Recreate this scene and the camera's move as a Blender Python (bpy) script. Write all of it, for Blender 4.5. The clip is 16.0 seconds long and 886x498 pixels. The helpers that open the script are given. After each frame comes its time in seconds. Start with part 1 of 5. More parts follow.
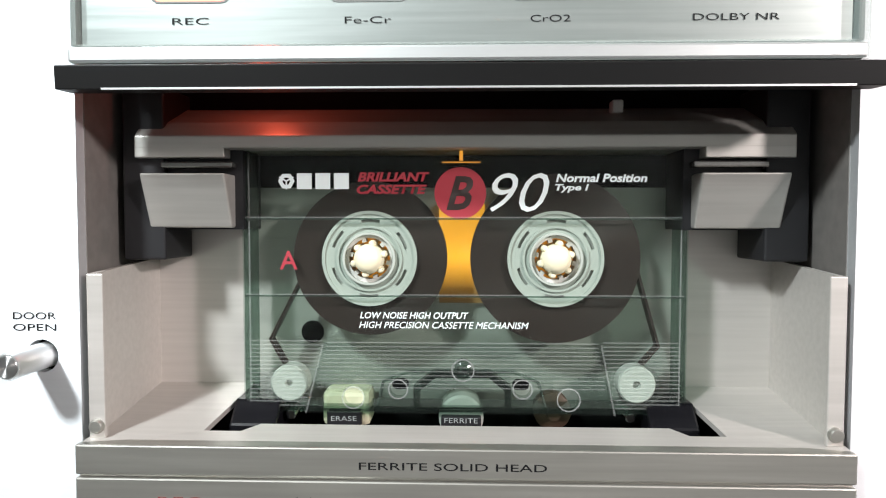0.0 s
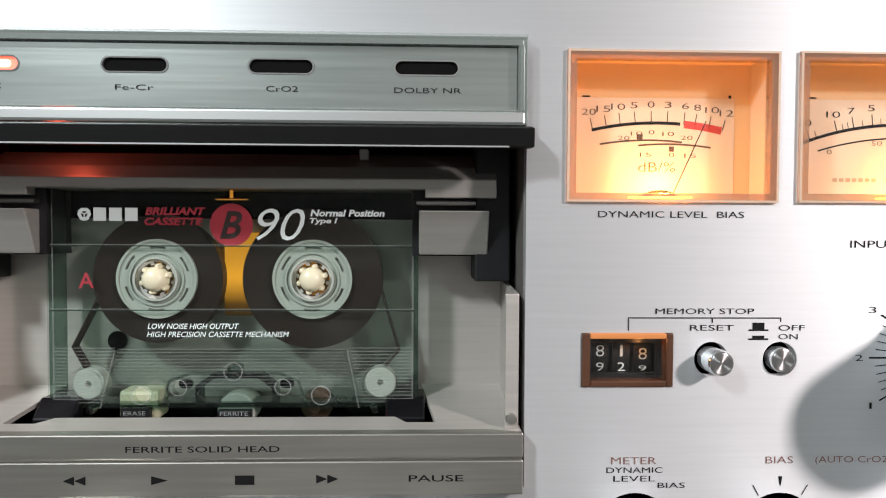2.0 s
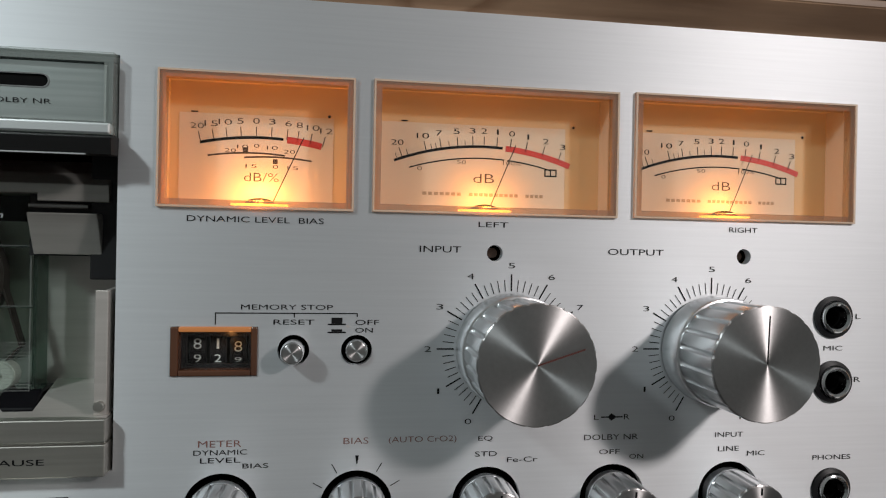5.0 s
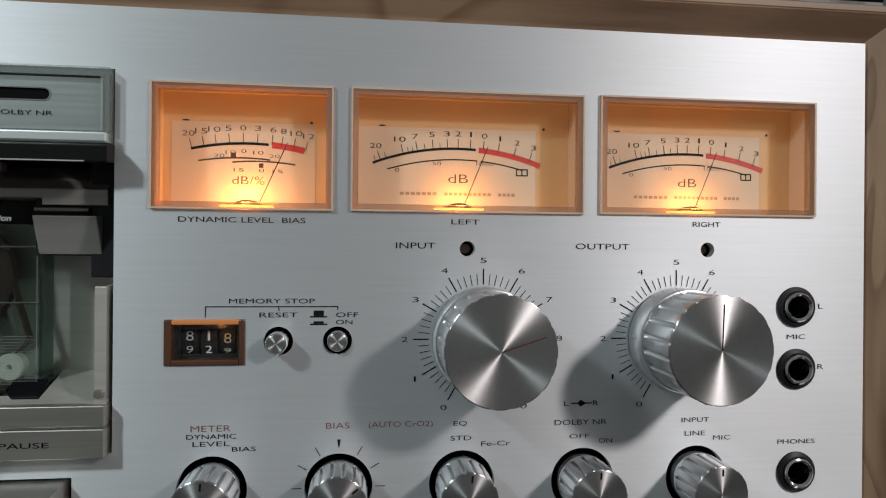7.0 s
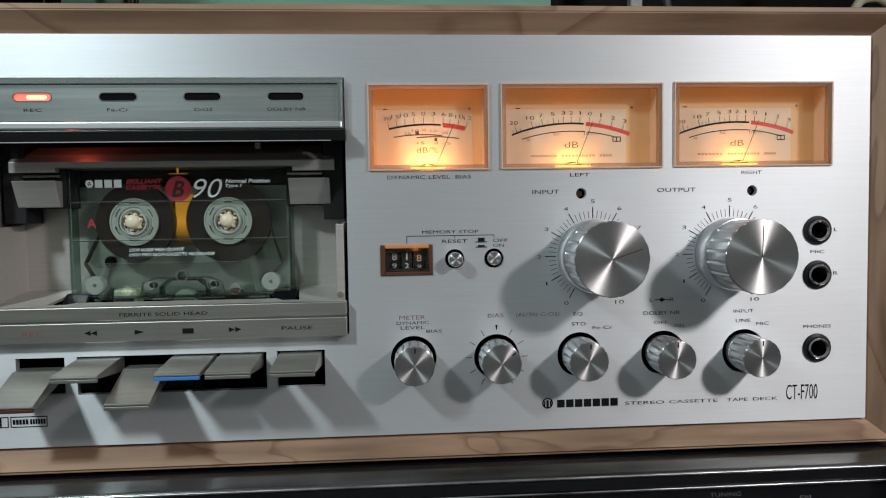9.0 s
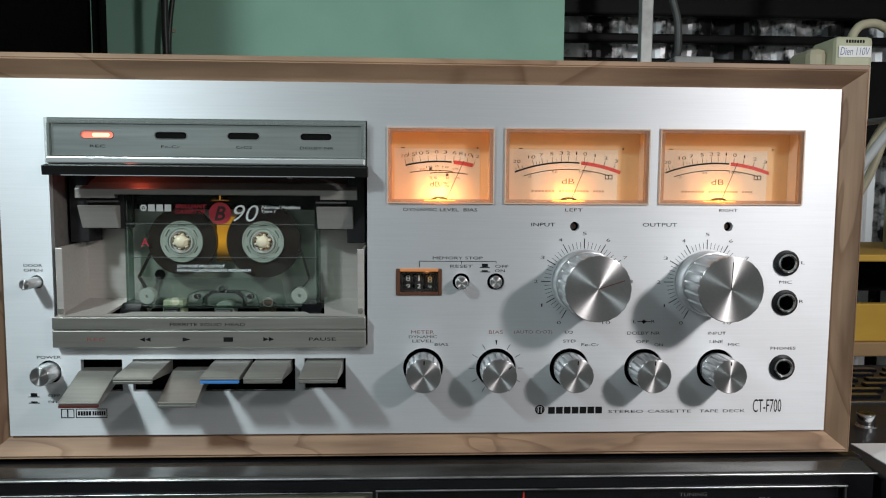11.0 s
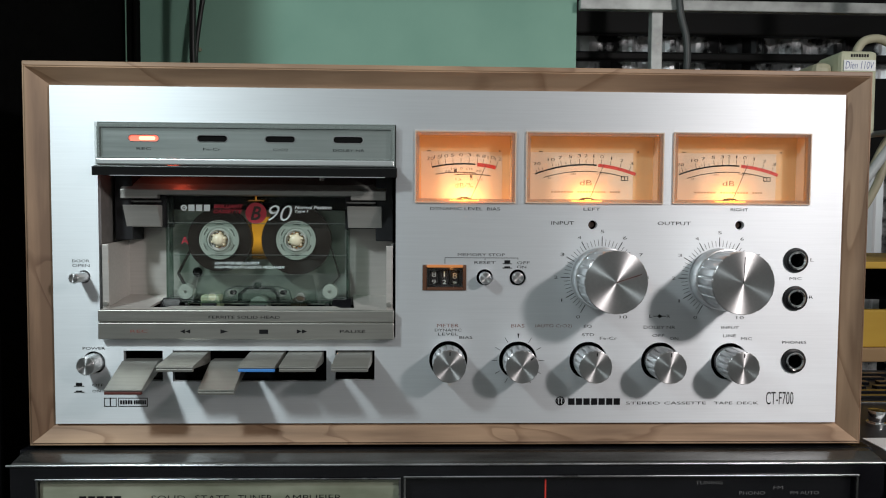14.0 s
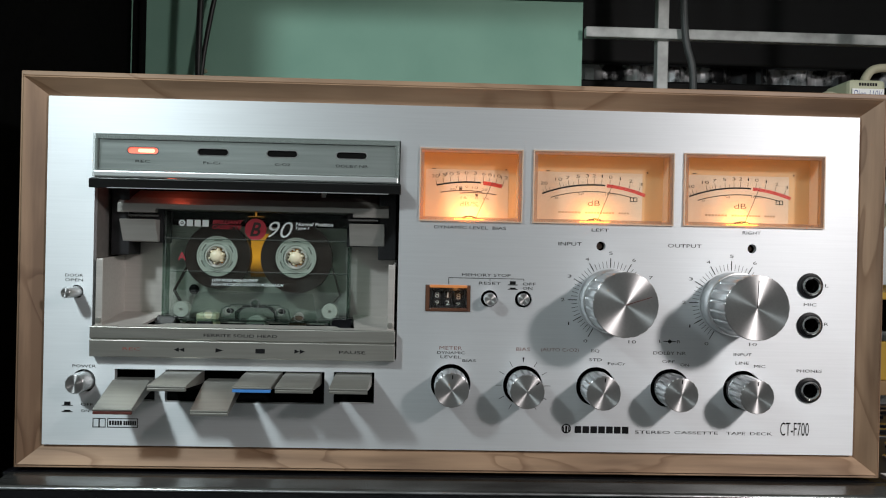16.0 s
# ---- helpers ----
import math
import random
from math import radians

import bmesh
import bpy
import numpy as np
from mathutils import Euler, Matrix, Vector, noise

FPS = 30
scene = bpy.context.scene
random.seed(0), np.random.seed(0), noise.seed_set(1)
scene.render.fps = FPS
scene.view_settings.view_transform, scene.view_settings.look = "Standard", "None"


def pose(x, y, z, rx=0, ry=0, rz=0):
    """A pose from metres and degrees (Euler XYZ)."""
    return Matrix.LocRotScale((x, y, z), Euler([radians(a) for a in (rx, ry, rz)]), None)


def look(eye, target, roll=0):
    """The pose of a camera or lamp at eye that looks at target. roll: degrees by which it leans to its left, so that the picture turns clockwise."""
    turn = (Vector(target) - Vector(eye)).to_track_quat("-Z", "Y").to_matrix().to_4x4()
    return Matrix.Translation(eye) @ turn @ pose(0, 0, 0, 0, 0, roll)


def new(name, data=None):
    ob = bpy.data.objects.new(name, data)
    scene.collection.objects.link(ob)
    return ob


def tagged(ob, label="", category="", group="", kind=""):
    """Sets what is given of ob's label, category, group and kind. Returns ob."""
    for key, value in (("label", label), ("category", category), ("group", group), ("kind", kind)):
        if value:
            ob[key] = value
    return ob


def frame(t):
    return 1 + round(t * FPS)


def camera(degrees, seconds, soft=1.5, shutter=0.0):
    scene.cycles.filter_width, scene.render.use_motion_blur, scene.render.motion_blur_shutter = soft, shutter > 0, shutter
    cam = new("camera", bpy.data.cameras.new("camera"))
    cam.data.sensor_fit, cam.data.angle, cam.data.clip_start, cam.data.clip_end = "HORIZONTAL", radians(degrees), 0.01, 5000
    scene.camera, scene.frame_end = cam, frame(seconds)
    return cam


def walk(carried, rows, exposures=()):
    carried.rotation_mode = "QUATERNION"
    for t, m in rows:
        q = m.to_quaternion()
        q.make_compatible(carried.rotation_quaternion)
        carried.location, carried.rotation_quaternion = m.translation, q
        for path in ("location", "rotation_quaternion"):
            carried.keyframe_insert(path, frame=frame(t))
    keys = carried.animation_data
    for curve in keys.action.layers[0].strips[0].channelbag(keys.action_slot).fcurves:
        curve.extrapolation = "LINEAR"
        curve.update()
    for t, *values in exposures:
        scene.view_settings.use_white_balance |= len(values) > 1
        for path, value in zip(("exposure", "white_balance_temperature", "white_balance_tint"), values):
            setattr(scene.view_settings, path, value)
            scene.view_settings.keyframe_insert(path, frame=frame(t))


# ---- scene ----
cam = camera(66.70, 16.0, soft=1.1)
PATH = [
    (0, (-0.10698, -0.13443, 0.29648), (-0.17518, 1.86237, 0.20627), 0.066),
    (0.5, (-0.10290, -0.13522, 0.29461), (-0.18173, 1.86161, 0.21440), -0.032),
    (1, (-0.09404, -0.14420, 0.29564), (-0.14261, 1.85231, 0.18798), 0.160),
    (1.5, (-0.07286, -0.15760, 0.29815), (-0.08730, 1.83989, 0.19917), -0.111),
    (2, (-0.05668, -0.16768, 0.30133), (0.00707, 1.83043, 0.24234), 0.288),
    (2.5, (-0.03791, -0.17307, 0.29528), (0.04936, 1.82474, 0.32925), 0.196),
    (3, (-0.02027, -0.17814, 0.29044), (0.10090, 1.81622, 0.37906), 0.438),
    (3.5, (-0.00939, -0.18220, 0.29755), (0.17197, 1.80953, 0.30805), 0.805),
    (4, (0.00592, -0.18599, 0.30336), (0.24159, 1.79967, 0.26355), 0.942),
    (4.5, (0.01938, -0.19038, 0.30277), (0.29862, 1.78969, 0.26628), 1.472),
    (5, (0.02969, -0.19387, 0.29870), (0.32888, 1.78362, 0.29277), 1.128),
    (7.3, (0.04614, -0.21516, 0.29603), (0.27124, 1.77212, 0.30120), -0.028),
    (7.5, (0.05071, -0.23035, 0.29381), (0.25963, 1.75862, 0.31190), -0.488),
    (8, (0.04063, -0.25811, 0.28600), (0.26742, 1.72862, 0.24787), -0.155),
    (8.5, (0.01464, -0.28854, 0.27990), (0.18732, 1.70301, 0.21739), -0.338),
    (9, (-0.00796, -0.29951, 0.28792), (0.12269, 1.69383, 0.19027), -0.869),
    (9.5, (-0.01192, -0.31928, 0.29296), (0.08221, 1.67385, 0.15666), -1.071),
    (10, (-0.01114, -0.33074, 0.30284), (0.08171, 1.66115, 0.14882), -0.324),
    (10.2, (-0.00796, -0.33126, 0.30843), (0.08762, 1.65959, 0.14295), 0.270),
    (12.3, (-0.00612, -0.35880, 0.31422), (0.05898, 1.63493, 0.17002), 0.216),
    (12.5, (-0.00904, -0.35982, 0.31358), (0.05273, 1.63416, 0.17126), 0.262),
    (13, (-0.01610, -0.35808, 0.31045), (0.04331, 1.63582, 0.16614), 0.416),
    (13.5, (-0.01522, -0.35431, 0.30612), (0.05603, 1.64025, 0.17705), 0.712),
    (14, (-0.01596, -0.35761, 0.30054), (0.04253, 1.63935, 0.20710), 0.398),
    (14.5, (-0.01691, -0.35580, 0.29638), (0.03521, 1.64286, 0.24499), 0.151),
    (15, (-0.01496, -0.35264, 0.32586), (0.05067, 1.64242, 0.20159), 0.199),
    (15.5, (-0.00907, -0.35187, 0.30724), (0.01350, 1.64649, 0.22940), -0.288),
    (16, (-0.01692, -0.34794, 0.29454), (0.03611, 1.65135, 0.29095), 1.252),
]
EXPOSURES = [(0.0, 1.28, 6750, 16), (0.8, 1.28, 6750, 16), (1.5, 1.02, 6800, 17), (2.2, 0.36, 6800, 16), (3.0, -0.18, 6700, 13), (4.0, -0.36, 6700, 12), (5.0, -0.42, 6650, 12), (8.0, -0.38, 6500, 10), (10.0, -0.04, 6400, 9), (12.5, 0.0, 6450, 10), (16.0, -0.02, 6500, 10)]
walk(cam, [(t, look(eye, target, roll)) for t, eye, target, roll in PATH],
     exposures=EXPOSURES)

# ---------- world and lamps ----------
world = bpy.data.worlds.new("room_air")
scene.world = world
world.use_nodes = True
world.node_tree.nodes["Background"].inputs[0].default_value = (0.55, 0.62, 0.6, 1)
world.node_tree.nodes["Background"].inputs[1].default_value = 0.05

BASE = 0.19          # height of the faceplate's lower edge above the table
MM = 0.001


def P(x, y, z):
    """Millimetres from the middle of the faceplate's lower edge to world metres."""
    return Vector((x * MM, y * MM, BASE + z * MM))


def lamp(name, kind, at, energy, colour, size=0.1, aim=None):
    d = bpy.data.lights.new(name, kind)
    d.energy, d.color = energy, colour
    if kind == "AREA":
        d.shape, d.size = "DISK", size
    else:
        d.shadow_soft_size = size
    ob = new(name, d)
    ob.matrix_world = look(at, aim) if aim is not None else Matrix.Translation(at)
    return ob


lamp("room_lamp_warm_side", "POINT", P(470, -455, 362), 10.2, (1.0, 0.95, 0.94), 0.03)
lamp("room_lamp_cool_side", "POINT", P(-366, -345, 432), 8.3, (0.84, 0.962, 0.985), 0.03)

# ---------- materials ----------


def mat(name, colour, rough=0.5, metal=0.0, spec=0.5, aniso=0.0, emit=None, strength=0.0, alpha=1.0):
    m = bpy.data.materials.new(name)
    m.use_nodes = True
    b = m.node_tree.nodes["Principled BSDF"]
    b.inputs["Base Color"].default_value = (*colour, 1)
    b.inputs["Roughness"].default_value = rough
    b.inputs["Metallic"].default_value = metal
    b.inputs["Specular IOR Level"].default_value = spec
    b.inputs["Anisotropic"].default_value = aniso
    b.inputs["Alpha"].default_value = alpha
    if emit:
        b.inputs["Emission Color"].default_value = (*emit, 1)
        b.inputs["Emission Strength"].default_value = strength
    return m


def grain(m, scale, stretch, low, high, bump=0.0, rough=None, detail=4.0, second=None):
    """Varies a material's colour, and if asked its bump and roughness, by stretched noise at two scales."""
    nt = m.node_tree
    N, L = nt.nodes, nt.links
    b = N["Principled BSDF"]
    co = N.new("ShaderNodeTexCoord")
    mp = N.new("ShaderNodeMapping")
    mp.inputs["Scale"].default_value = stretch
    L.new(co.outputs["Object"], mp.inputs["Vector"])
    n1 = N.new("ShaderNodeTexNoise")
    n1.inputs["Scale"].default_value, n1.inputs["Detail"].default_value = scale, detail
    L.new(mp.outputs[0], n1.inputs["Vector"])
    n2 = N.new("ShaderNodeTexNoise")
    n2.inputs["Scale"].default_value, n2.inputs["Detail"].default_value = second or 14.0, 3.0
    L.new(co.outputs["Object"], n2.inputs["Vector"])
    mx = N.new("ShaderNodeMath")
    mx.operation = "MULTIPLY_ADD"
    mx.inputs[1].default_value = 0.35
    L.new(n2.outputs["Fac"], mx.inputs[0])
    half = N.new("ShaderNodeMath")
    half.operation = "MULTIPLY"
    half.inputs[1].default_value = 0.65
    L.new(n1.outputs["Fac"], half.inputs[0])
    L.new(half.outputs[0], mx.inputs[2])
    ramp = N.new("ShaderNodeValToRGB")
    ramp.color_ramp.elements[0].position, ramp.color_ramp.elements[1].position = 0.32, 0.68
    ramp.color_ramp.elements[0].color, ramp.color_ramp.elements[1].color = (*low, 1), (*high, 1)
    L.new(mx.outputs[0], ramp.inputs[0])
    L.new(ramp.outputs[0], b.inputs["Base Color"])
    if rough:
        mr = N.new("ShaderNodeMapRange")
        mr.inputs["To Min"].default_value, mr.inputs["To Max"].default_value = rough
        L.new(mx.outputs[0], mr.inputs["Value"])
        L.new(mr.outputs[0], b.inputs["Roughness"])
    if bump:
        bp = N.new("ShaderNodeBump")
        bp.inputs["Strength"].default_value, bp.inputs["Distance"].default_value = bump, 0.0002
        L.new(n1.outputs["Fac"], bp.inputs["Height"])
        L.new(bp.outputs[0], b.inputs["Normal"])
    return m


def spun(m):
    """Concentric turning marks on a metal disc that faces forward: gloss stretched round the axis."""
    N, L = m.node_tree.nodes, m.node_tree.links
    t = N.new("ShaderNodeTangent")
    t.direction_type, t.axis = "RADIAL", "Y"
    L.new(t.outputs[0], N["Principled BSDF"].inputs["Tangent"])
    N["Principled BSDF"].inputs["Anisotropic Rotation"].default_value = 0.25
    return m


def clear(name, tint, gloss=0.12, rough=0.05, haze=0.0, haze_colour=(0.5, 0.6, 0.55)):
    """Clear plastic: light passes tinted, and the surface mirrors more at a slant."""
    m = bpy.data.materials.new(name)
    m.use_nodes = True
    N, L = m.node_tree.nodes, m.node_tree.links
    N.remove(N["Principled BSDF"])
    tr = N.new("ShaderNodeBsdfTransparent")
    tr.inputs[0].default_value = (*tint, 1)
    gl = N.new("ShaderNodeBsdfGlossy")
    gl.inputs["Roughness"].default_value = rough
    lw = N.new("ShaderNodeLayerWeight")
    lw.inputs[0].default_value = 0.5
    pw = N.new("ShaderNodeMath")
    pw.operation = "POWER"
    pw.inputs[1].default_value = 4.0
    L.new(lw.outputs["Facing"], pw.inputs[0])
    ml = N.new("ShaderNodeMath")
    ml.operation = "MULTIPLY_ADD"
    ml.inputs[1].default_value, ml.inputs[2].default_value = 0.6, gloss * 0.1
    L.new(pw.outputs[0], ml.inputs[0])
    mix = N.new("ShaderNodeMixShader")
    L.new(ml.outputs[0], mix.inputs[0])
    L.new(tr.outputs[0], mix.inputs[1])
    L.new(gl.outputs[0], mix.inputs[2])
    last = mix
    if haze:
        df = N.new("ShaderNodeBsdfDiffuse")
        df.inputs[0].default_value = (*haze_colour, 1)
        last = N.new("ShaderNodeMixShader")
        last.inputs[0].default_value = haze
        L.new(mix.outputs[0], last.inputs[1])
        L.new(df.outputs[0], last.inputs[2])
    L.new(last.outputs[0], N["Material Output"].inputs["Surface"])
    return m


M = {}
M["panel"] = grain(mat("brushed_aluminium", (0.72, 0.74, 0.75), 0.56, 0.72, aniso=0.7), 900, (0.03, 1, 1.2), (0.69, 0.71, 0.73), (0.74, 0.76, 0.78), 0.014, (0.6, 0.63))
M["panel"].node_tree.nodes["Principled BSDF"].inputs["Anisotropic Rotation"].default_value = 0.25
M["champagne"] = grain(mat("champagne_metal", (0.37, 0.36, 0.33), 0.36, 0.85), 700, (0.04, 1, 1), (0.36, 0.35, 0.32), (0.45, 0.44, 0.405), 0.08, (0.33, 0.46))
M["tray"] = grain(mat("tray_metal", (0.62, 0.58, 0.54), 0.42, 0.45), 700, (0.04, 1, 1), (0.49, 0.465, 0.435), (0.57, 0.54, 0.51), 0.05, (0.38, 0.5))
M["bay"] = grain(mat("bay_metal", (0.15, 0.145, 0.135), 0.45, 0.4), 300, (0.1, 1, 1), (0.17, 0.16, 0.15), (0.23, 0.215, 0.2), 0.05)
M["silver_lid"] = grain(mat("silver_lid", (0.6, 0.63, 0.62), 0.35, 0.85), 900, (0.03, 1, 1), (0.37, 0.415, 0.4), (0.45, 0.49, 0.475), 0.05, (0.26, 0.36))
M["chrome"] = mat("polished_metal", (0.82, 0.83, 0.84), 0.14, 1.0)
M["knob_side"] = grain(mat("knob_side", (0.74, 0.75, 0.76), 0.2, 1.0), 300, (1, 0.1, 1), (0.66, 0.67, 0.68), (0.78, 0.79, 0.8), 0.0, (0.24, 0.36))
M["knob_cap"] = spun(grain(mat("spun_cap", (0.55, 0.54, 0.54), 0.38, 1.0, aniso=0.94), 900, (1, 1, 1), (0.52, 0.51, 0.51), (0.58, 0.57, 0.57), 0.03))
M["black"] = grain(mat("black_plastic", (0.012, 0.012, 0.013), 0.45, spec=0.3), 60, (1, 1, 1), (0.008, 0.008, 0.009), (0.018, 0.018, 0.02), 0.05, (0.35, 0.55))
# Near-black that puts the shade of recesses into the colour.
M["void"] = mat("recess_shade_black", (0.004, 0.004, 0.004), 0.9, spec=0.1)
M["ink"] = mat("black_ink", (0.008, 0.008, 0.009), 0.6, spec=0.15)
M["red_ink"] = mat("red_ink", (0.2, 0.085, 0.07), 0.6)
M["fascia_red"] = mat("dull_red_print", (0.3, 0.075, 0.06), 0.6)
M["white_ink"] = mat("white_ink", (0.8, 0.9, 0.9), 0.5)
M["tape_red"] = mat("cassette_red", (0.36, 0.03, 0.045), 0.5)
M["smoke"] = clear("smoke_plastic", (0.87, 0.91, 0.89), 0.1, 0.05, 0.002, (0.4, 0.38, 0.37))
M["smoke_light"] = clear("pale_smoke_plastic", (0.75, 0.8, 0.775), 0.15, 0.05, 0.006, (0.5, 0.55, 0.52))
M["smoke_dark"] = clear("smoke_rim", (0.5, 0.6, 0.55), 0.6, 0.1, 0.02)
M["clear"] = clear("clear_plastic", (0.95, 0.96, 0.95), 0.3)
M["amber_clear"] = clear("amber_plastic", (0.93, 0.8, 0.68), 3.0, 0.06, 0.08, (0.8, 0.55, 0.36))
M["bezel_edge"] = mat("pale_amber_bezel_edge", (0.82, 0.66, 0.52), 0.18, alpha=0.5)
# Glow given to the counter's top bezel for the lamp light behind it.
M["counter_glow"] = mat("counter_glow", (0.3, 0.12, 0.05), 0.3, emit=(1.0, 0.36, 0.09), strength=0.3)
M["counter_face"] = grain(mat("brown_counter_face", (0.2, 0.085, 0.04), 0.25), 60, (1, 1, 1), (0.08, 0.034, 0.02), (0.12, 0.052, 0.028))
M["lid_rim"] = mat("pale_clear_rim", (0.45, 0.52, 0.49), 0.12, alpha=0.32)
M["lid_dark"] = mat("dark_lid_edge", (0.09, 0.1, 0.098), 0.25, 0.6)
M["satin"] = mat("satin_metal", (0.75, 0.77, 0.77), 0.34, 0.9)
M["hub"] = mat("milky_plastic", (0.52, 0.52, 0.49), 0.32)
M["hub_clear"] = mat("milky_ridge", (0.74, 0.78, 0.76), 0.22, alpha=0.14)
# Pale see-through colour for glints painted along clear plastic edges.
M["edge_glint"] = mat("painted_edge_glint", (0.74, 0.78, 0.76), 0.15, alpha=0.13)
M["hub_back"] = mat("dim_milky_plastic", (0.3, 0.285, 0.27), 0.4)
M["rail"] = grain(mat("pale_champagne", (0.58, 0.565, 0.53), 0.4, 0.6), 700, (0.04, 1, 1), (0.42, 0.41, 0.385), (0.49, 0.48, 0.45), 0.06, (0.36, 0.48))
M["strip_black"] = mat("satin_black", (0.006, 0.006, 0.006), 0.5, spec=0.12)
M["cream"] = mat("cream_plastic", (0.78, 0.72, 0.52), 0.35)
M["reel"] = spun(grain(mat("brown_tape", (0.035, 0.024, 0.02), 0.38, 0.0, aniso=0.7), 40, (1, 1, 1), (0.028, 0.017, 0.015), (0.038, 0.024, 0.021)))
M["dial"] = grain(mat("amber_dial", (0.7, 0.42, 0.18), 0.6, emit=(1.0, 0.42, 0.1), strength=0.1), 30, (1, 1, 1), (0.64, 0.4, 0.2), (0.7, 0.445, 0.235))
M["dial_pale"] = grain(mat("pale_dial_area", (0.74, 0.59, 0.45), 0.6, emit=(1.0, 0.5, 0.2), strength=0.05), 30, (1, 1, 1), (0.68, 0.535, 0.4), (0.72, 0.575, 0.44))
M["dial_red"] = mat("dial_red", (0.62, 0.05, 0.035), 0.5)
M["dial_brown"] = mat("dial_brown", (0.09, 0.05, 0.032), 0.6)
M["bulb"] = mat("bulb_glow", (1, 0.6, 0.2), 0.5, emit=(1.0, 0.55, 0.12), strength=5.0)
M["amber_glow"] = grain(mat("amber_backlight", (0.9, 0.5, 0.1), 0.5, emit=(1.0, 0.43, 0.035), strength=0.75), 300, (0.05, 1, 1), (0.3, 0.16, 0.06), (0.38, 0.2, 0.08))
nt = M["amber_glow"].node_tree
co = nt.nodes.new("ShaderNodeTexCoord")
sx = nt.nodes.new("ShaderNodeSeparateXYZ")
nt.links.new(co.outputs["Object"], sx.inputs[0])
fall = nt.nodes.new("ShaderNodeValToRGB")
lo = nt.nodes.new("ShaderNodeMapRange")
lo.inputs["From Min"].default_value, lo.inputs["From Max"].default_value = 0.086, 0.1245
nt.links.new(sx.outputs["Z"], lo.inputs["Value"])
nt.links.new(lo.outputs[0], fall.inputs[0])
fall.color_ramp.elements[0].color = (0.0, 0.0, 0.0, 1)
fall.color_ramp.elements[1].color = (0.3, 0.3, 0.3, 1)
for pos, val in ((0.1, 0.1), (0.3, 1.0), (0.42, 0.75), (0.6, 0.55)):
    fall.color_ramp.elements.new(pos).color = (val, val, val, 1)
gain = nt.nodes.new("ShaderNodeMath")
gain.operation = "MULTIPLY"
gain.inputs[1].default_value = 0.8
nt.links.new(fall.outputs[0], gain.inputs[0])
nt.links.new(gain.outputs[0], nt.nodes["Principled BSDF"].inputs["Emission Strength"])
# Faintly glowing amber for the bay lamp's light seen inside the hubs.
M["amber_hub_glow"] = mat("painted_hub_glow", (0.75, 0.36, 0.07), 0.4, emit=(1.0, 0.43, 0.05), strength=0.12)
M["red_glow"] = mat("record_light", (0.8, 0.16, 0.1), 0.4, emit=(1.0, 0.15, 0.1), strength=1.2)
M["red_core"] = mat("record_light_core", (1, 0.6, 0.4), 0.4, emit=(1.0, 0.55, 0.3), strength=1.3)
M["led"] = mat("red_led", (1, 0.1, 0.05), 0.4, emit=(1.0, 0.06, 0.02), strength=1.0)
M["led_core"] = mat("led_core", (1, 0.6, 0.1), 0.4, emit=(1.0, 0.4, 0.06), strength=5.0)
M["blue"] = mat("blue_paint", (0.06, 0.24, 0.62), 0.4)
M["pen"] = mat("blue_pen", (0.02, 0.05, 0.22), 0.5)
M["red_paint"] = mat("dark_red_paint", (0.1, 0.026, 0.02), 0.4)


def wood(name, along):
    m = mat(name, (0.4, 0.27, 0.17), 0.55)
    st = [9, 9, 9]
    st[along] = 0.7
    grain(m, 9, st, (0.17, 0.1, 0.058), (0.4, 0.256, 0.158), 0.3, (0.45, 0.65), 6.0, 11.0)
    nt = m.node_tree
    N, L = nt.nodes, nt.links
    for nd in N:
        if nd.bl_idname == "ShaderNodeValToRGB":
            nd.color_ramp.elements[0].position, nd.color_ramp.elements[1].position = 0.4, 0.6
    w = N.new("ShaderNodeTexNoise")
    w.inputs["Scale"].default_value, w.inputs["Detail"].default_value, w.inputs["Distortion"].default_value = 9.0, 2.0, 1.4
    mp = N.new("ShaderNodeMapping")
    st2 = [1.8, 1.8, 1.8]
    st2[along] = 0.7
    mp.inputs["Scale"].default_value = st2
    co = N.new("ShaderNodeTexCoord")
    L.new(co.outputs["Object"], mp.inputs["Vector"])
    L.new(mp.outputs[0], w.inputs["Vector"])
    r = N.new("ShaderNodeValToRGB")
    e = r.color_ramp.elements
    e[0].position, e[0].color = 0.465, (1, 1, 1, 1)
    e[1].position, e[1].color = 0.508, (1, 1, 1, 1)
    k = e.new(0.5)
    k.color = (0.6, 0.52, 0.45, 1)
    L.new(w.outputs["Fac"], r.inputs[0])
    mul = N.new("ShaderNodeMixRGB")
    mul.blend_type = "MULTIPLY"
    mul.inputs[0].default_value = 0.85
    base = N["Principled BSDF"].inputs["Base Color"].links[0].from_socket
    L.new(base, mul.inputs[1])
    L.new(r.outputs[0], mul.inputs[2])
    L.new(mul.outputs[0], N["Principled BSDF"].inputs["Base Color"])
    return m


M["wood_x"] = wood("maple_board", 0)
M["wood_z"] = wood("maple_upright", 2)
M["wall"] = grain(mat("green_wall_paint", (0.3, 0.46, 0.37), 0.7), 14, (1, 1, 1), (0.225, 0.42, 0.325), (0.285, 0.5, 0.39), 0.3, None, 6.0, 2.5)
# Pale paint chosen so the unseen walls bounce more light.
M["room"] = grain(mat("bounce_wall_paint", (0.58, 0.6, 0.59), 0.8), 6, (1, 1, 1), (0.62, 0.635, 0.63), (0.69, 0.7, 0.695), 0.2)
M["floor"] = grain(mat("dark_floor", (0.07, 0.07, 0.07), 0.6), 6, (1, 1, 1), (0.05, 0.05, 0.05), (0.09, 0.09, 0.088), 0.2)
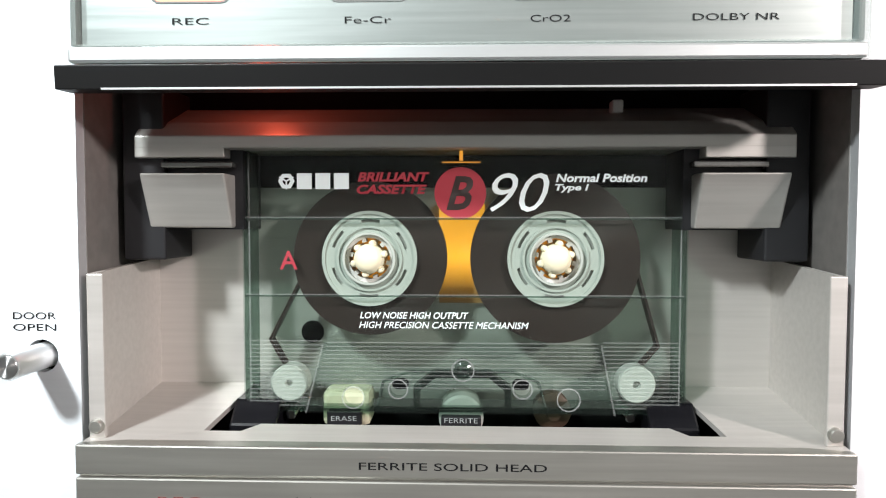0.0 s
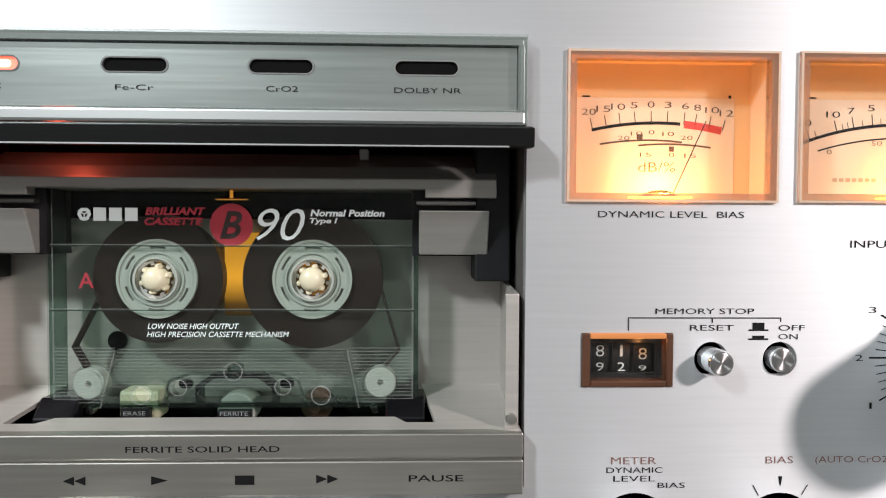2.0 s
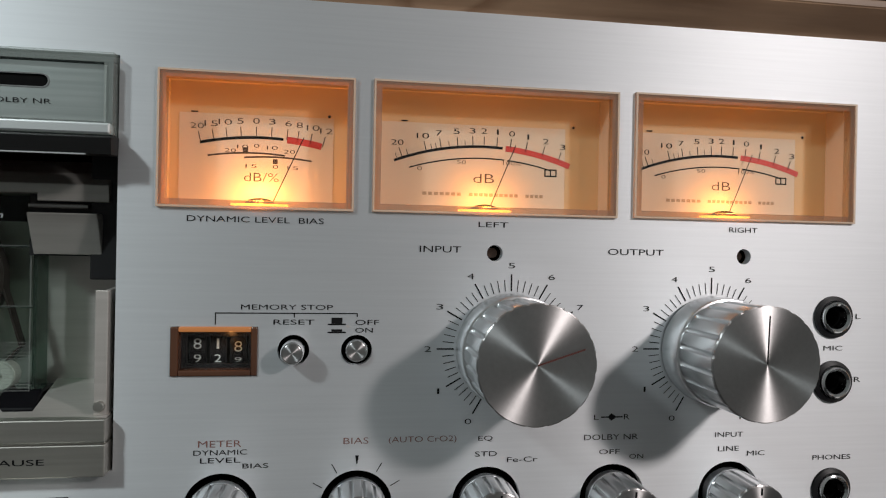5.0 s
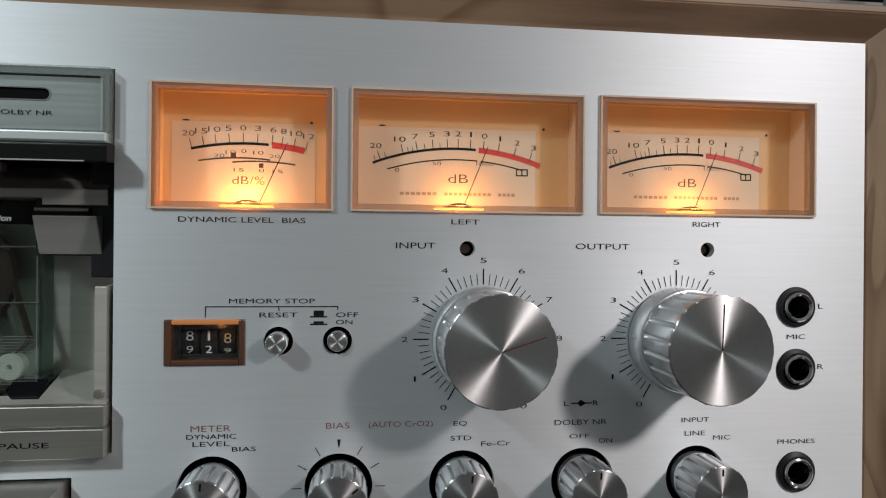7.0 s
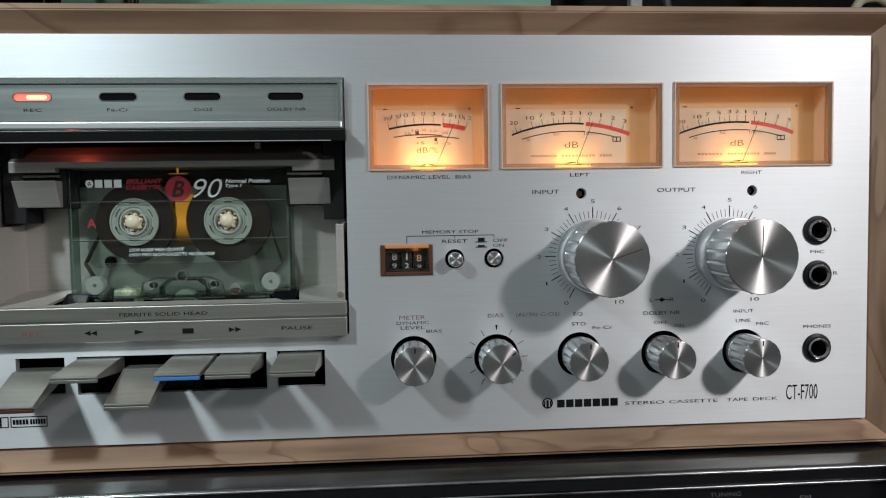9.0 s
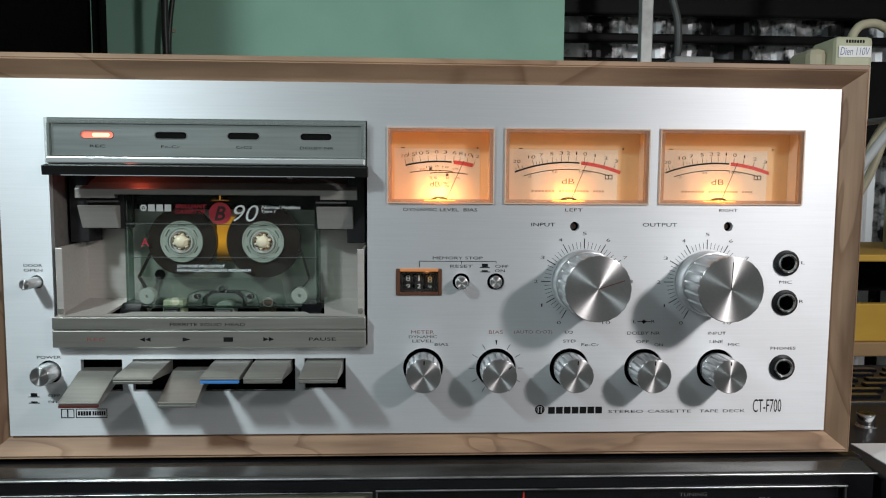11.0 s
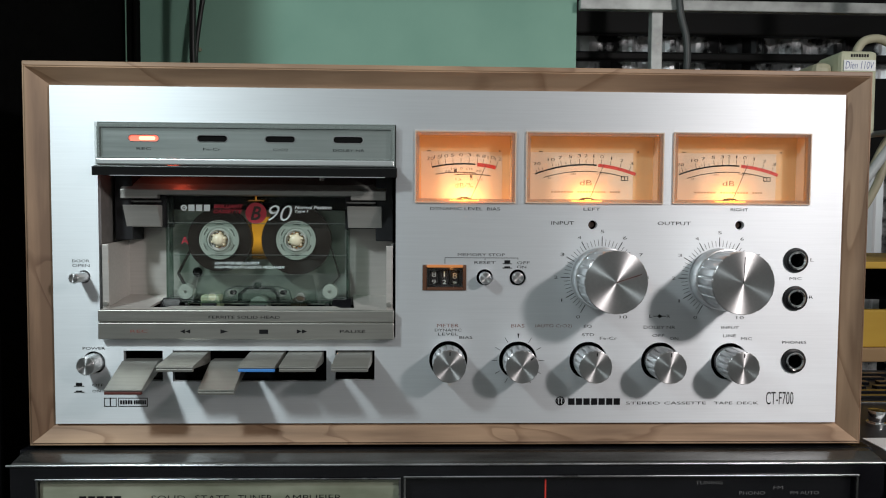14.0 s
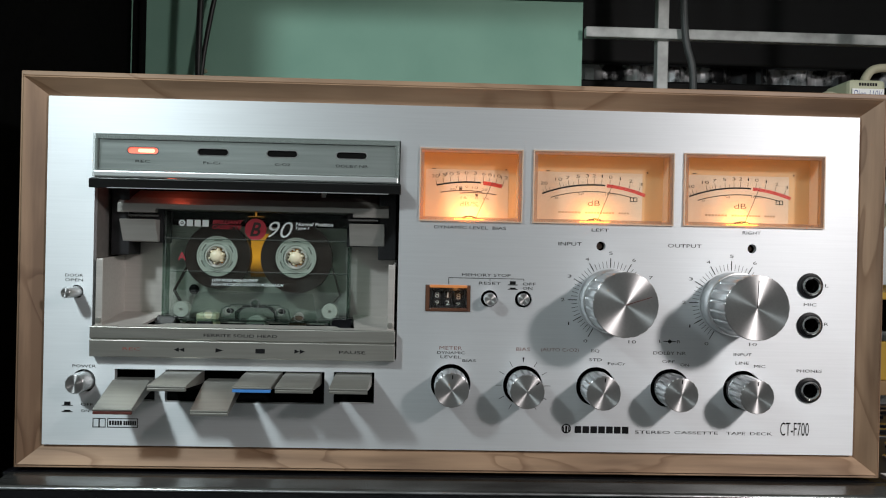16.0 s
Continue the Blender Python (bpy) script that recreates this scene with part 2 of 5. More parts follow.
M["speaker"] = grain(mat("matt_black_cloth", (0.003, 0.003, 0.003), 0.9, spec=0.03), 200, (1, 1, 1), (0.002, 0.002, 0.002), (0.004, 0.004, 0.004), 0.2)
M["steel"] = grain(mat("grey_painted_steel", (0.42, 0.44, 0.43), 0.5, 0.2), 40, (1, 1, 1), (0.2, 0.205, 0.2), (0.56, 0.58, 0.56), 0.5, (0.3, 0.6))
M["steel_dark"] = mat("dull_grey_print", (0.14, 0.14, 0.14), 0.6)
# Streaks from near-black to bright put patches of light into the tin's colour.
M["tin"] = grain(mat("tin_with_painted_glints", (0.5, 0.5, 0.5), 0.3, 0.35), 13, (1, 1, 0.12), (0.03, 0.03, 0.032), (0.85, 0.85, 0.86), 0.5, (0.25, 0.5), 2.0, 60.0)
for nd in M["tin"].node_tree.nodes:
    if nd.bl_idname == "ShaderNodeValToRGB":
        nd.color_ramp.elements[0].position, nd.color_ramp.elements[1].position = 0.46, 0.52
M["beige"] = grain(mat("beige_plastic", (0.62, 0.6, 0.42), 0.5), 20, (1, 1, 1), (0.42, 0.43, 0.3), (0.5, 0.51, 0.37), 0.05)
M["cable_grey"] = mat("grey_cable", (0.34, 0.36, 0.36), 0.5)
M["cable_dark"] = mat("dark_grey_cable", (0.05, 0.055, 0.055), 0.45)
M["faint_brown"] = mat("pale_brown_print", (0.4, 0.27, 0.17), 0.6)
M["cable_beige"] = mat("beige_cable", (0.36, 0.34, 0.24), 0.5)
M["cable_black"] = mat("black_cable", (0.012, 0.012, 0.012), 0.45)
M["yellow"] = grain(mat("yellow_paint", (0.5, 0.3, 0.03), 0.5), 12, (1, 1, 3), (0.42, 0.25, 0.025), (0.56, 0.35, 0.05), 0.1)
M["tan"] = grain(mat("tan_board", (0.3, 0.19, 0.09), 0.6), 12, (0.3, 1, 3), (0.26, 0.16, 0.07), (0.34, 0.22, 0.11), 0.1)
M["paper"] = mat("white_paper", (0.75, 0.76, 0.75), 0.6)
M["dull_white"] = grain(mat("dusty_grey_plastic", (0.3, 0.31, 0.3), 0.5), 30, (1, 1, 1), (0.2, 0.21, 0.2), (0.36, 0.37, 0.36), 0.1)
M["dial_glass"] = grain(mat("tarnished_silver_dial", (0.4, 0.41, 0.33), 0.3, 0.35), 26, (0.4, 1, 2), (0.16, 0.18, 0.11), (0.66, 0.68, 0.54), 0.1, (0.2, 0.4), 6.0, 30.0)
M["gloss_black"] = grain(mat("gloss_black", (0.008, 0.008, 0.01), 0.12), 60, (1, 1, 1), (0.004, 0.004, 0.005), (0.008, 0.008, 0.01), 0.0, (0.1, 0.22))
M["bead"] = grain(mat("worn_bright_edge", (0.5, 0.5, 0.52), 0.25, 1.0), 90, (0.25, 1, 1), (0.05, 0.045, 0.04), (0.85, 0.85, 0.88), 0.2, (0.18, 0.4), 6.0, 40.0)
M["worn_trim"] = grain(mat("worn_dark_chrome", (0.3, 0.3, 0.3), 0.3, 0.9), 60, (0.15, 1, 1), (0.05, 0.046, 0.042), (0.34, 0.34, 0.33), 0.2, (0.14, 0.34))

# ---------- mesh helpers ----------
ORG = {}


def thing(name, at, label, category, group=""):
    ob = new(name)
    ob.location = at
    ORG[ob] = Vector(at)
    return tagged(ob, label, category, group)


def part(name, bm, material, parent=None, label="", smooth=False):
    """Links a bmesh, given in world metres, as one mesh object under a thing or a part."""
    org = ORG.get(parent, Vector((0, 0, 0)))
    bmesh.ops.translate(bm, vec=-org, verts=bm.verts)
    me = bpy.data.meshes.new(name)
    if smooth:
        for f in bm.faces:
            f.smooth = True
    bm.to_mesh(me)
    bm.free()
    if smooth:
        me.set_sharp_from_angle(angle=radians(38))
    me.materials.append(material)
    ob = new(name, me)
    if parent:
        ob.parent = parent
    ORG[ob] = org
    return tagged(ob, label)


def join(*bms):
    out = bms[0]
    for b in bms[1:]:
        me = bpy.data.meshes.new("tmp")
        b.to_mesh(me)
        out.from_mesh(me)
        b.free()
        bpy.data.meshes.remove(me)
    return out


def box(x0, x1, y0, y1, z0, z1, bev=0.0, seg=2):
    bm = bmesh.new()
    bmesh.ops.create_cube(bm, size=1)
    for v in bm.verts:
        v.co = P(x0 if v.co.x < 0 else x1, y0 if v.co.y < 0 else y1, z0 if v.co.z < 0 else z1)
    if bev:
        bmesh.ops.bevel(bm, geom=bm.edges[:], offset=bev * MM, segments=seg, affect="EDGES", profile=0.5)
    return bm


def prism(profile, x0, x1, bev=0.0):
    """A shape of (y, z) points run from x0 to x1."""
    bm = bmesh.new()
    vs = [bm.verts.new(P(x0, y, z)) for y, z in profile]
    f = bm.faces.new(vs)
    r = bmesh.ops.extrude_face_region(bm, geom=[f])
    bmesh.ops.translate(bm, vec=((x1 - x0) * MM, 0, 0), verts=[e for e in r["geom"] if isinstance(e, bmesh.types.BMVert)])
    bmesh.ops.recalc_face_normals(bm, faces=bm.faces[:])
    if bev:
        bmesh.ops.bevel(bm, geom=bm.edges[:], offset=bev * MM, segments=2, affect="EDGES", profile=0.5)
    return bm


def circle(cx, cz, r, n=32):
    return [(cx + r * math.cos(2 * math.pi * i / n), cz + r * math.sin(2 * math.pi * i / n)) for i in range(n)]


def rect(x0, x1, z0, z1):
    return [(x0, z0), (x1, z0), (x1, z1), (x0, z1)]


def pill(cx, cz, w, h, n=8):
    r = h / 2
    out = []
    for s in (1, -1):
        for i in range(n + 1):
            a = -math.pi / 2 + math.pi * i / n
            out.append((cx + s * (w / 2 - r) + s * r * math.cos(a), cz + s * r * math.sin(a)))
    return out


def plate(outline, holes, y0, y1, bev=0.0):
    """A plate seen from the front, with holes through it, from depth y0 back to y1."""
    bm = bmesh.new()
    edges = []
    for loop in (outline, *holes):
        vs = [bm.verts.new(P(x, y0, z)) for x, z in loop]
        edges += [bm.edges.new((vs[i], vs[(i + 1) % len(vs)])) for i in range(len(vs))]
    bmesh.ops.triangle_fill(bm, use_beauty=True, use_dissolve=False, edges=edges, normal=(0, -1, 0))
    if y1 != y0:
        r = bmesh.ops.extrude_face_region(bm, geom=bm.faces[:])
        bmesh.ops.translate(bm, vec=(0, (y1 - y0) * MM, 0), verts=[e for e in r["geom"] if isinstance(e, bmesh.types.BMVert)])
    bmesh.ops.recalc_face_normals(bm, faces=bm.faces[:])
    if y1 == y0:
        for f in bm.faces:
            if f.normal.y > 0:
                f.normal_flip()
    return bm


def lathe(cx, cz, profile, n=48, flutes=0, depth=0.0, fluted=()):
    """Turns (radius, y) points round an axis that points forward; rings named in fluted get grooves."""
    bm = bmesh.new()
    rings = []
    for k, (r, y) in enumerate(profile):
        if r <= 0:
            rings.append([bm.verts.new(P(cx, y, cz))])
            continue
        ring = []
        for i in range(n):
            a = 2 * math.pi * i / n
            rr = r
            if flutes and k in fluted:
                c = math.cos(flutes * a)
                rr = r - depth * max(0.0, min(1.0, (-0.45 - c) * 2.0))
            ring.append(bm.verts.new(P(cx + rr * math.cos(a), y, cz + rr * math.sin(a))))
        rings.append(ring)
    for a, b in zip(rings, rings[1:]):
        for i in range(n):
            j = (i + 1) % n
            if len(a) == 1 and len(b) == 1:
                continue
            if len(a) == 1:
                bm.faces.new((a[0], b[j], b[i]))
            elif len(b) == 1:
                bm.faces.new((a[i], a[j], b[0]))
            else:
                bm.faces.new((a[i], a[j], b[j], b[i]))
    bmesh.ops.recalc_face_normals(bm, faces=bm.faces[:])
    return bm


def arc_band(cx, cz, r0, r1, a0, a1, y, n=24):
    """A flat curved band; angles in degrees from straight up, to the right positive."""
    pts = [(r1, a0 + (a1 - a0) * i / n) for i in range(n + 1)] + [(r0, a1 - (a1 - a0) * i / n) for i in range(n + 1)]
    bm = bmesh.new()
    vs = [bm.verts.new(P(cx + r * math.sin(radians(a)), y, cz + r * math.cos(radians(a)))) for r, a in pts]
    m = n + 1
    for i in range(n):
        bm.faces.new((vs[i], vs[i + 1], vs[2 * m - 2 - i], vs[2 * m - 1 - i]))
    bmesh.ops.recalc_face_normals(bm, faces=bm.faces[:])
    for f in bm.faces:
        if f.normal.y > 0:
            f.normal_flip()
    return bm


def flat(pts, y):
    bm = bmesh.new()
    f = bm.faces.new([bm.verts.new(P(x, y, z)) for x, z in pts])
    f.normal_update()
    if f.normal.y > 0:
        f.normal_flip()
    return bm


def stroke(x0, z0, x1, z1, w, y):
    d = Vector((x1 - x0, z1 - z0))
    q = Vector((-d.y, d.x)).normalized() * w / 2
    return flat([(x0 + q.x, z0 + q.y), (x1 + q.x, z1 + q.y), (x1 - q.x, z1 - q.y), (x0 - q.x, z0 - q.y)], y)


def letters(text, x0, x1, z0, z1, y, slant=0.0, bold=0.0):
    """Built-in lettering stretched to a given box, lying flat and facing forward."""
    cu = bpy.data.curves.new("type", "FONT")
    cu.body, cu.shear, cu.offset = text, slant, bold - 0.008
    cu.resolution_u = 3
    ob = bpy.data.objects.new("type", cu)
    scene.collection.objects.link(ob)
    me = bpy.data.meshes.new_from_object(ob.evaluated_get(bpy.context.evaluated_depsgraph_get()))
    bpy.data.objects.remove(ob)
    bm = bmesh.new()
    bm.from_mesh(me)
    bpy.data.meshes.remove(me)
    bpy.data.curves.remove(cu)
    xs, ys = [v.co.x for v in bm.verts], [v.co.y for v in bm.verts]
    ax, bx, ay, by = min(xs), max(xs), min(ys), max(ys)
    if text in ("1", "I"):
        x0, x1 = (x0 * 0.66 + x1 * 0.34), (x0 * 0.34 + x1 * 0.66)
    for v in bm.verts:
        v.co = P(x0 + (v.co.x - ax) / (bx - ax) * (x1 - x0), y, z0 + (v.co.y - ay) / (by - ay) * (z1 - z0))
    for f in bm.faces:
        f.normal_update()
        if f.normal.y > 0:
            f.normal_flip()
    return bm


def bars(n, x0, x1, z0, z1, y, gap=0.25):
    """Plain bars in place of a maker's name."""
    w = (x1 - x0) / (n - gap)
    out = None
    for i in range(n):
        b = flat(rect(x0 + i * w, x0 + (i + 1 - gap) * w, z0, z1), y)
        out = join(out, b) if out else b
    return out


def blocks(n, x0, x1, z0, z1, y, gap, material, parent):
    """Plain blocks in place of a maker's name, each a part."""
    w = (x1 - x0) / (n - gap)
    for i in range(n):
        part("name_block", flat(rect(x0 + i * w, x0 + (i + 1 - gap) * w, z0, z1), y), material, parent)


def tube(points, r, n=10):
    """A round cable through points (millimetres), smoothed."""
    pts = [Vector(p) for p in points]
    fine = []
    for i in range(len(pts) - 1):
        p0, p1, p2, p3 = pts[max(i - 1, 0)], pts[i], pts[i + 1], pts[min(i + 2, len(pts) - 1)]
        for k in range(8):
            t = k / 8
            fine.append(0.5 * ((2 * p1) + (p2 - p0) * t + (2 * p0 - 5 * p1 + 4 * p2 - p3) * t * t + (3 * p1 - p0 - 3 * p2 + p3) * t ** 3))
    fine.append(pts[-1])
    bm = bmesh.new()
    rings = []
    for i, p in enumerate(fine):
        d = (fine[min(i + 1, len(fine) - 1)] - fine[max(i - 1, 0)]).normalized()
        u = d.cross(Vector((0.31, 0.9, 0.2))).normalized()
        w = d.cross(u)
        rings.append([bm.verts.new(P(*(p + r * (u * math.cos(2 * math.pi * k / n) + w * math.sin(2 * math.pi * k / n))))) for k in range(n)])
    for a, b in zip(rings, rings[1:]):
        for k in range(n):
            bm.faces.new((a[k], a[(k + 1) % n], b[(k + 1) % n], b[k]))
    bm.faces.new(rings[0])
    bm.faces.new(rings[-1])
    bmesh.ops.recalc_face_normals(bm, faces=bm.faces[:])
    return bm

# ---------- the room ----------


def slab(name, x0, x1, y0, y1, z0, z1, material, label, category="wall"):
    bm = bmesh.new()
    bmesh.ops.create_cube(bm, size=1)
    for v in bm.verts:
        v.co = Vector((x0 if v.co.x < 0 else x1, y0 if v.co.y < 0 else y1, z0 if v.co.z < 0 else z1))
    return tagged(part(name, bm, material), label, category, kind="structure")


slab("floor", -1.7, 1.7, -1.7, 1.3, -0.8, -0.72, M["floor"], "plain dark floor of the room", "floor")
# Unseen ceiling and walls, set close so their bounce lifts the shadows.
slab("ceiling", -1.7, 1.7, -1.7, 1.3, 1.9, 1.98, M["room"], "plain pale unseen ceiling, added to bounce light", "ceiling")
slab("wall_south", -1.7, 1.7, -1.8, -1.7, -0.8, 1.98, M["room"], "plain pale unseen wall behind the viewer, added to bounce light")
slab("wall_west", -1.8, -1.7, -1.8, 1.4, -0.8, 1.98, M["room"], "plain pale unseen side wall, added to bounce light")
slab("wall_east", 1.7, 1.8, -1.8, 1.4, -0.8, 1.98, M["room"], "plain pale unseen side wall, added to bounce light")
slab("wall_far", -1.7, 1.7, 1.3, 1.4, -0.8, 1.98, M["room"], "dim wall behind the rack")
slab("wall_north", -1.2, 0.158, 0.42, 0.5, -0.72, 1.9, M["wall"], "pale green painted wall behind the tape deck")

tbl = thing("table", (0, 0.1, 0), "dark table that carries the stacked audio units", "table")
part("tabletop", box(-900, 900, -160, 420, -190 - 30, -190), M["black"], tbl)
for sx in (-1, 1):
    for yy in (-130, 380):
        part("leg", box(sx * 860 - 20, sx * 860 + 20, yy - 20, yy + 20, -910, -220, 2), M["black"], tbl)

# ---------- wooden case ----------
case = thing("wooden_case", P(0, 100, -12), "light maple wooden case round the deck, on the amplifier", "case")
FX, FT, FB, FY = 219.8, 186.4, -9.1, -5.0     # opening at the front edge
OX, OT, OB = 221.0, 189.0, -10.2                # outside
IX, IT, IB = 210.4, 178.0, -0.6                # opening at the faceplate


def board(a, b, c, d, e, f, g, h):
    """Front edge a-b (inner), c-d (outer), faceplate edge e-f, all (x, y, z), and its back outer edge g-h."""
    bm = bmesh.new()
    v = [bm.verts.new(P(*p)) for p in (a, b, c, d, e, f, g, h)]
    for q in ((0, 1, 3, 2), (0, 4, 5, 1), (2, 3, 7, 6), (4, 6, 7, 5), (0, 2, 6, 4), (1, 5, 7, 3)):
        bm.faces.new([v[i] for i in q])
    bmesh.ops.recalc_face_normals(bm, faces=bm.faces[:])
    bmesh.ops.bevel(bm, geom=[x for x in bm.edges if x.calc_length() > 0.05], offset=0.0005, segments=2, affect="EDGES", profile=0.5)
    return bm


YB = 300
part("top_board", board((-FX, FY, FT), (FX, FY, FT), (-OX, FY, OT), (OX, FY, OT), (-IX, YB, IT), (IX, YB, IT), (-OX, YB, OT), (OX, YB, OT)), M["wood_x"], case)
part("bottom_board", board((-FX, FY, FB), (FX, FY, FB), (-OX, FY, OB), (OX, FY, OB), (-IX, YB, IB), (IX, YB, IB), (-OX, YB, OB), (OX, YB, OB)), M["wood_x"], case)
for s in (-1, 1):
    part("side_board", board((s * FX, FY, FB), (s * FX, FY, FT), (s * OX, FY, OB), (s * OX, FY, OT), (s * IX, YB, IB), (s * IX, YB, IT), (s * OX, YB, OB), (s * OX, YB, OT)), M["wood_z"], case)
# bevelled lining strips between the front edge and the faceplate
for nm, q, mt in (("top_bevel", ((-FX, FY, FT), (FX, FY, FT), (IX, 3.4, IT), (-IX, 3.4, IT)), "wood_x"),
                  ("bottom_bevel", ((-FX, FY, FB), (FX, FY, FB), (IX, 3.4, IB), (-IX, 3.4, IB)), "wood_x"),
                  ("side_bevel", ((-FX, FY, FB), (-FX, FY, FT), (-IX, 3.4, IT), (-IX, 3.4, IB)), "wood_z"),
                  ("side_bevel", ((FX, FY, FB), (FX, FY, FT), (IX, 3.4, IT), (IX, 3.4, IB)), "wood_z")):
    bm = bmesh.new()
    f = bm.faces.new([bm.verts.new(P(*p)) for p in q])
    f.normal_update()
    inward = P(0, -10, 90) - f.calc_center_median()
    if f.normal.dot(inward) < 0:
        f.normal_flip()
    n = f.normal.copy()
    r = bmesh.ops.extrude_face_region(bm, geom=[f])
    bmesh.ops.translate(bm, vec=n * 0.0009, verts=[e for e in r["geom"] if isinstance(e, bmesh.types.BMVert)])
    bmesh.ops.recalc_face_normals(bm, faces=bm.faces[:])
    part(nm, bm, M[mt], case)
part("back_panel", box(-209, 209, 292, 298, 1, 176), M["black"], case)

# ---------- cassette deck: faceplate ----------
deck = thing("cassette_deck", P(0, 60, -0.5), "silver cassette deck with three amber meters and an open bay", "cassette deck")
DOOR = (-186.0, -30.6, 46.2, 159.1)
METERS = ((-20.6, 33.0, 118.3, 156.2), (38.2, 112.0, 118.4, 156.4), (117.2, 191.8, 118.6, 156.8))
COUNT = (-16.3, 7.1, 71.6, 85.4)
SLOTS = ((-174.0, -153.6, 23.0, 39.1), (-148.4, -67.3, 22.6, 39.2), (-62.6, -41.7, 23.2, 39.4))
SMALL = ((-2.2, 34.2), (35.3, 34.0), (73.4, 33.9), (112.4, 33.6), (150.7, 33.3))
BIG = ((79.7, 79.0), (143.4, 78.8))
JACKS = ((185.3, 88.8), (185.5, 68.2), (185.7, 34.0))
BUTTONS = ((16.9, 78.7), (34.6, 78.7))
holes = [rect(*DOOR), rect(*COUNT)] + [rect(*m) for m in METERS] + [rect(*s) for s in SLOTS]
holes += [circle(x, z, 10.3, 40) for x, z in SMALL] + [circle(x, z, 4.4) for x, z in BUTTONS]
holes += [circle(x, z, 6.2) for x, z in JACKS] + [circle(74.5, 107.2, 2.4, 20), circle(154.1, 107.5, 2.4, 20)]
holes += [circle(-194.0, 78.2, 3.4, 24), circle(-189.6, 32.7, 6.0)]
panel = part("front_panel", plate(rect(-210, 210, 0, 177.6), holes, 0, 3), M["panel"], deck, "brushed aluminium faceplate with black lettering")
part("chassis", box(-205, 205, 45, 280, 1.5, 172), M["black"], deck)
# Black sheet behind the faceplate openings, in place of the shade inside.
part("shade_fill", join(plate(rect(-209, 209, 0.4, 177), [rect(-187, -29, 44, 160)] + [rect(a - .4, b + .4, c - .4, d + .4) for a, b, c, d in METERS] + [rect(-17, 8, 71, 86)], 14, 15),
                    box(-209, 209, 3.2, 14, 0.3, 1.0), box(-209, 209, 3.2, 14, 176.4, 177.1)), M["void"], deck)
part("lamp_stud", lathe(74.5, 107.2, [(1.5, 6), (1.5, 3.5), (0, 3.2)], 16), M["dial_brown"], panel)
part("lamp_stud", lathe(154.1, 107.5, [(1.5, 6), (1.5, 3.5), (0, 3.2)], 16), M["dial_brown"], panel)

INK = -0.12
for s, x0, x1, z0, z1 in (
        ("DOOR", -199.9, -190.9, 85.6, 87.4), ("OPEN", -199.9, -190.9, 83.2, 85.0), ("POWER", -195.3, -183.5, 39.4, 41.2),
        ("OFF", -190.6, -184.7, 19.8, 21.6), ("ON", -190.6, -186.4, 16.7, 18.3), ("DYNAMIC LEVEL  BIAS", -12.5, 24.7, 114.3, 116.3),
        ("LEFT", 69.4, 78.4, 114.6, 116.5), ("RIGHT", 148.9, 158.5, 114.8, 116.8), ("INPUT", 52.2, 64.4, 106.9, 109.2), ("OUTPUT", 109.5, 127.4, 107.1, 109.4),
        ("MEMORY STOP", 2.4, 27.7, 90.0, 91.8), ("RESET", 11.3, 22.6, 85.8, 87.6), ("OFF", 34.1, 40.9, 85.8, 87.6), ("ON", 34.1, 39.1, 83.6, 85.3),
        ("DYNAMIC", -9.6, 4.8, 49.5, 51.3), ("LEVEL", -7.8, 3.0, 47.3, 49.1), ("BIAS", 3.6, 10.6, 45.6, 47.3),
        ("EQ", 70.6, 74.9, 51.5, 53.6), ("STD", 69.7, 76.3, 47.1, 49.0), ("Fe-Cr", 79.4, 88.7, 45.2, 47.1), ("DOLBY NR", 103.1, 120.3, 51.1, 53.2),
        ("OFF", 107.9, 114.5, 46.8, 48.6), ("ON", 117.6, 122.1, 45.2, 47.0), ("INPUT", 145.6, 155.1, 51.1, 53.0), ("LINE", 146.7, 153.7, 46.7, 48.6), ("MIC", 156.5, 162.5, 45.1, 47.0),
        ("MIC", 182.2, 188.9, 77.9, 79.8), ("L", 193.4, 195.2, 88.0, 90.0), ("R", 193.3, 195.5, 67.8, 69.8), ("PHONES", 179.2, 192.6, 43.1, 45.0),
        ("STEREO", 94.4, 112.8, 9.8, 11.7), ("CASSETTE", 115.2, 138.2, 9.8, 11.7), ("TAPE", 142.6, 152.6, 9.8, 11.7), ("DECK", 155.2, 167.0, 9.8, 11.7), ("CT-F700", 171.2, 186.4, 9.9, 16.9),
        ("L", 106.1, 107.6, 57.2, 59.2), ("R", 115.6, 117.4, 57.2, 59.2)):
    dz = (z1 - z0) * 0.1 if z1 - z0 < 2.4 else 0.0
    part("lettering", letters(s, x0, x1, z0 + dz, z1 - dz, INK, 0, 0.005), M["ink"], panel)
for s, x0, x1, z0, z1 in (("METER", -8.4, 3.2, 51.9, 53.7), ("BIAS", 31.4, 38.5, 51.9, 53.7), ("(AUTO CrO2)", 44.3, 64.1, 51.5, 53.7)):
    part("lettering", letters(s, x0, x1, z0, z1, INK), M["red_ink"], panel)
# maker's mark as plain shapes
part("maker_mark", join(plate(circle(58.4, 12.0, 2.5, 28), [circle(58.4, 12.0, 1.9, 24)], INK, INK), flat(rect(57.9, 58.9, 9.6, 13.4), INK), flat(rect(56.7, 57.3, 10.4, 13.0), INK), flat(rect(59.5, 60.1, 10.4, 13.0), INK)), M["ink"], panel)
blocks(7, 62.8, 91.0, 9.8, 13.4, INK, 0.16, M["ink"], panel)
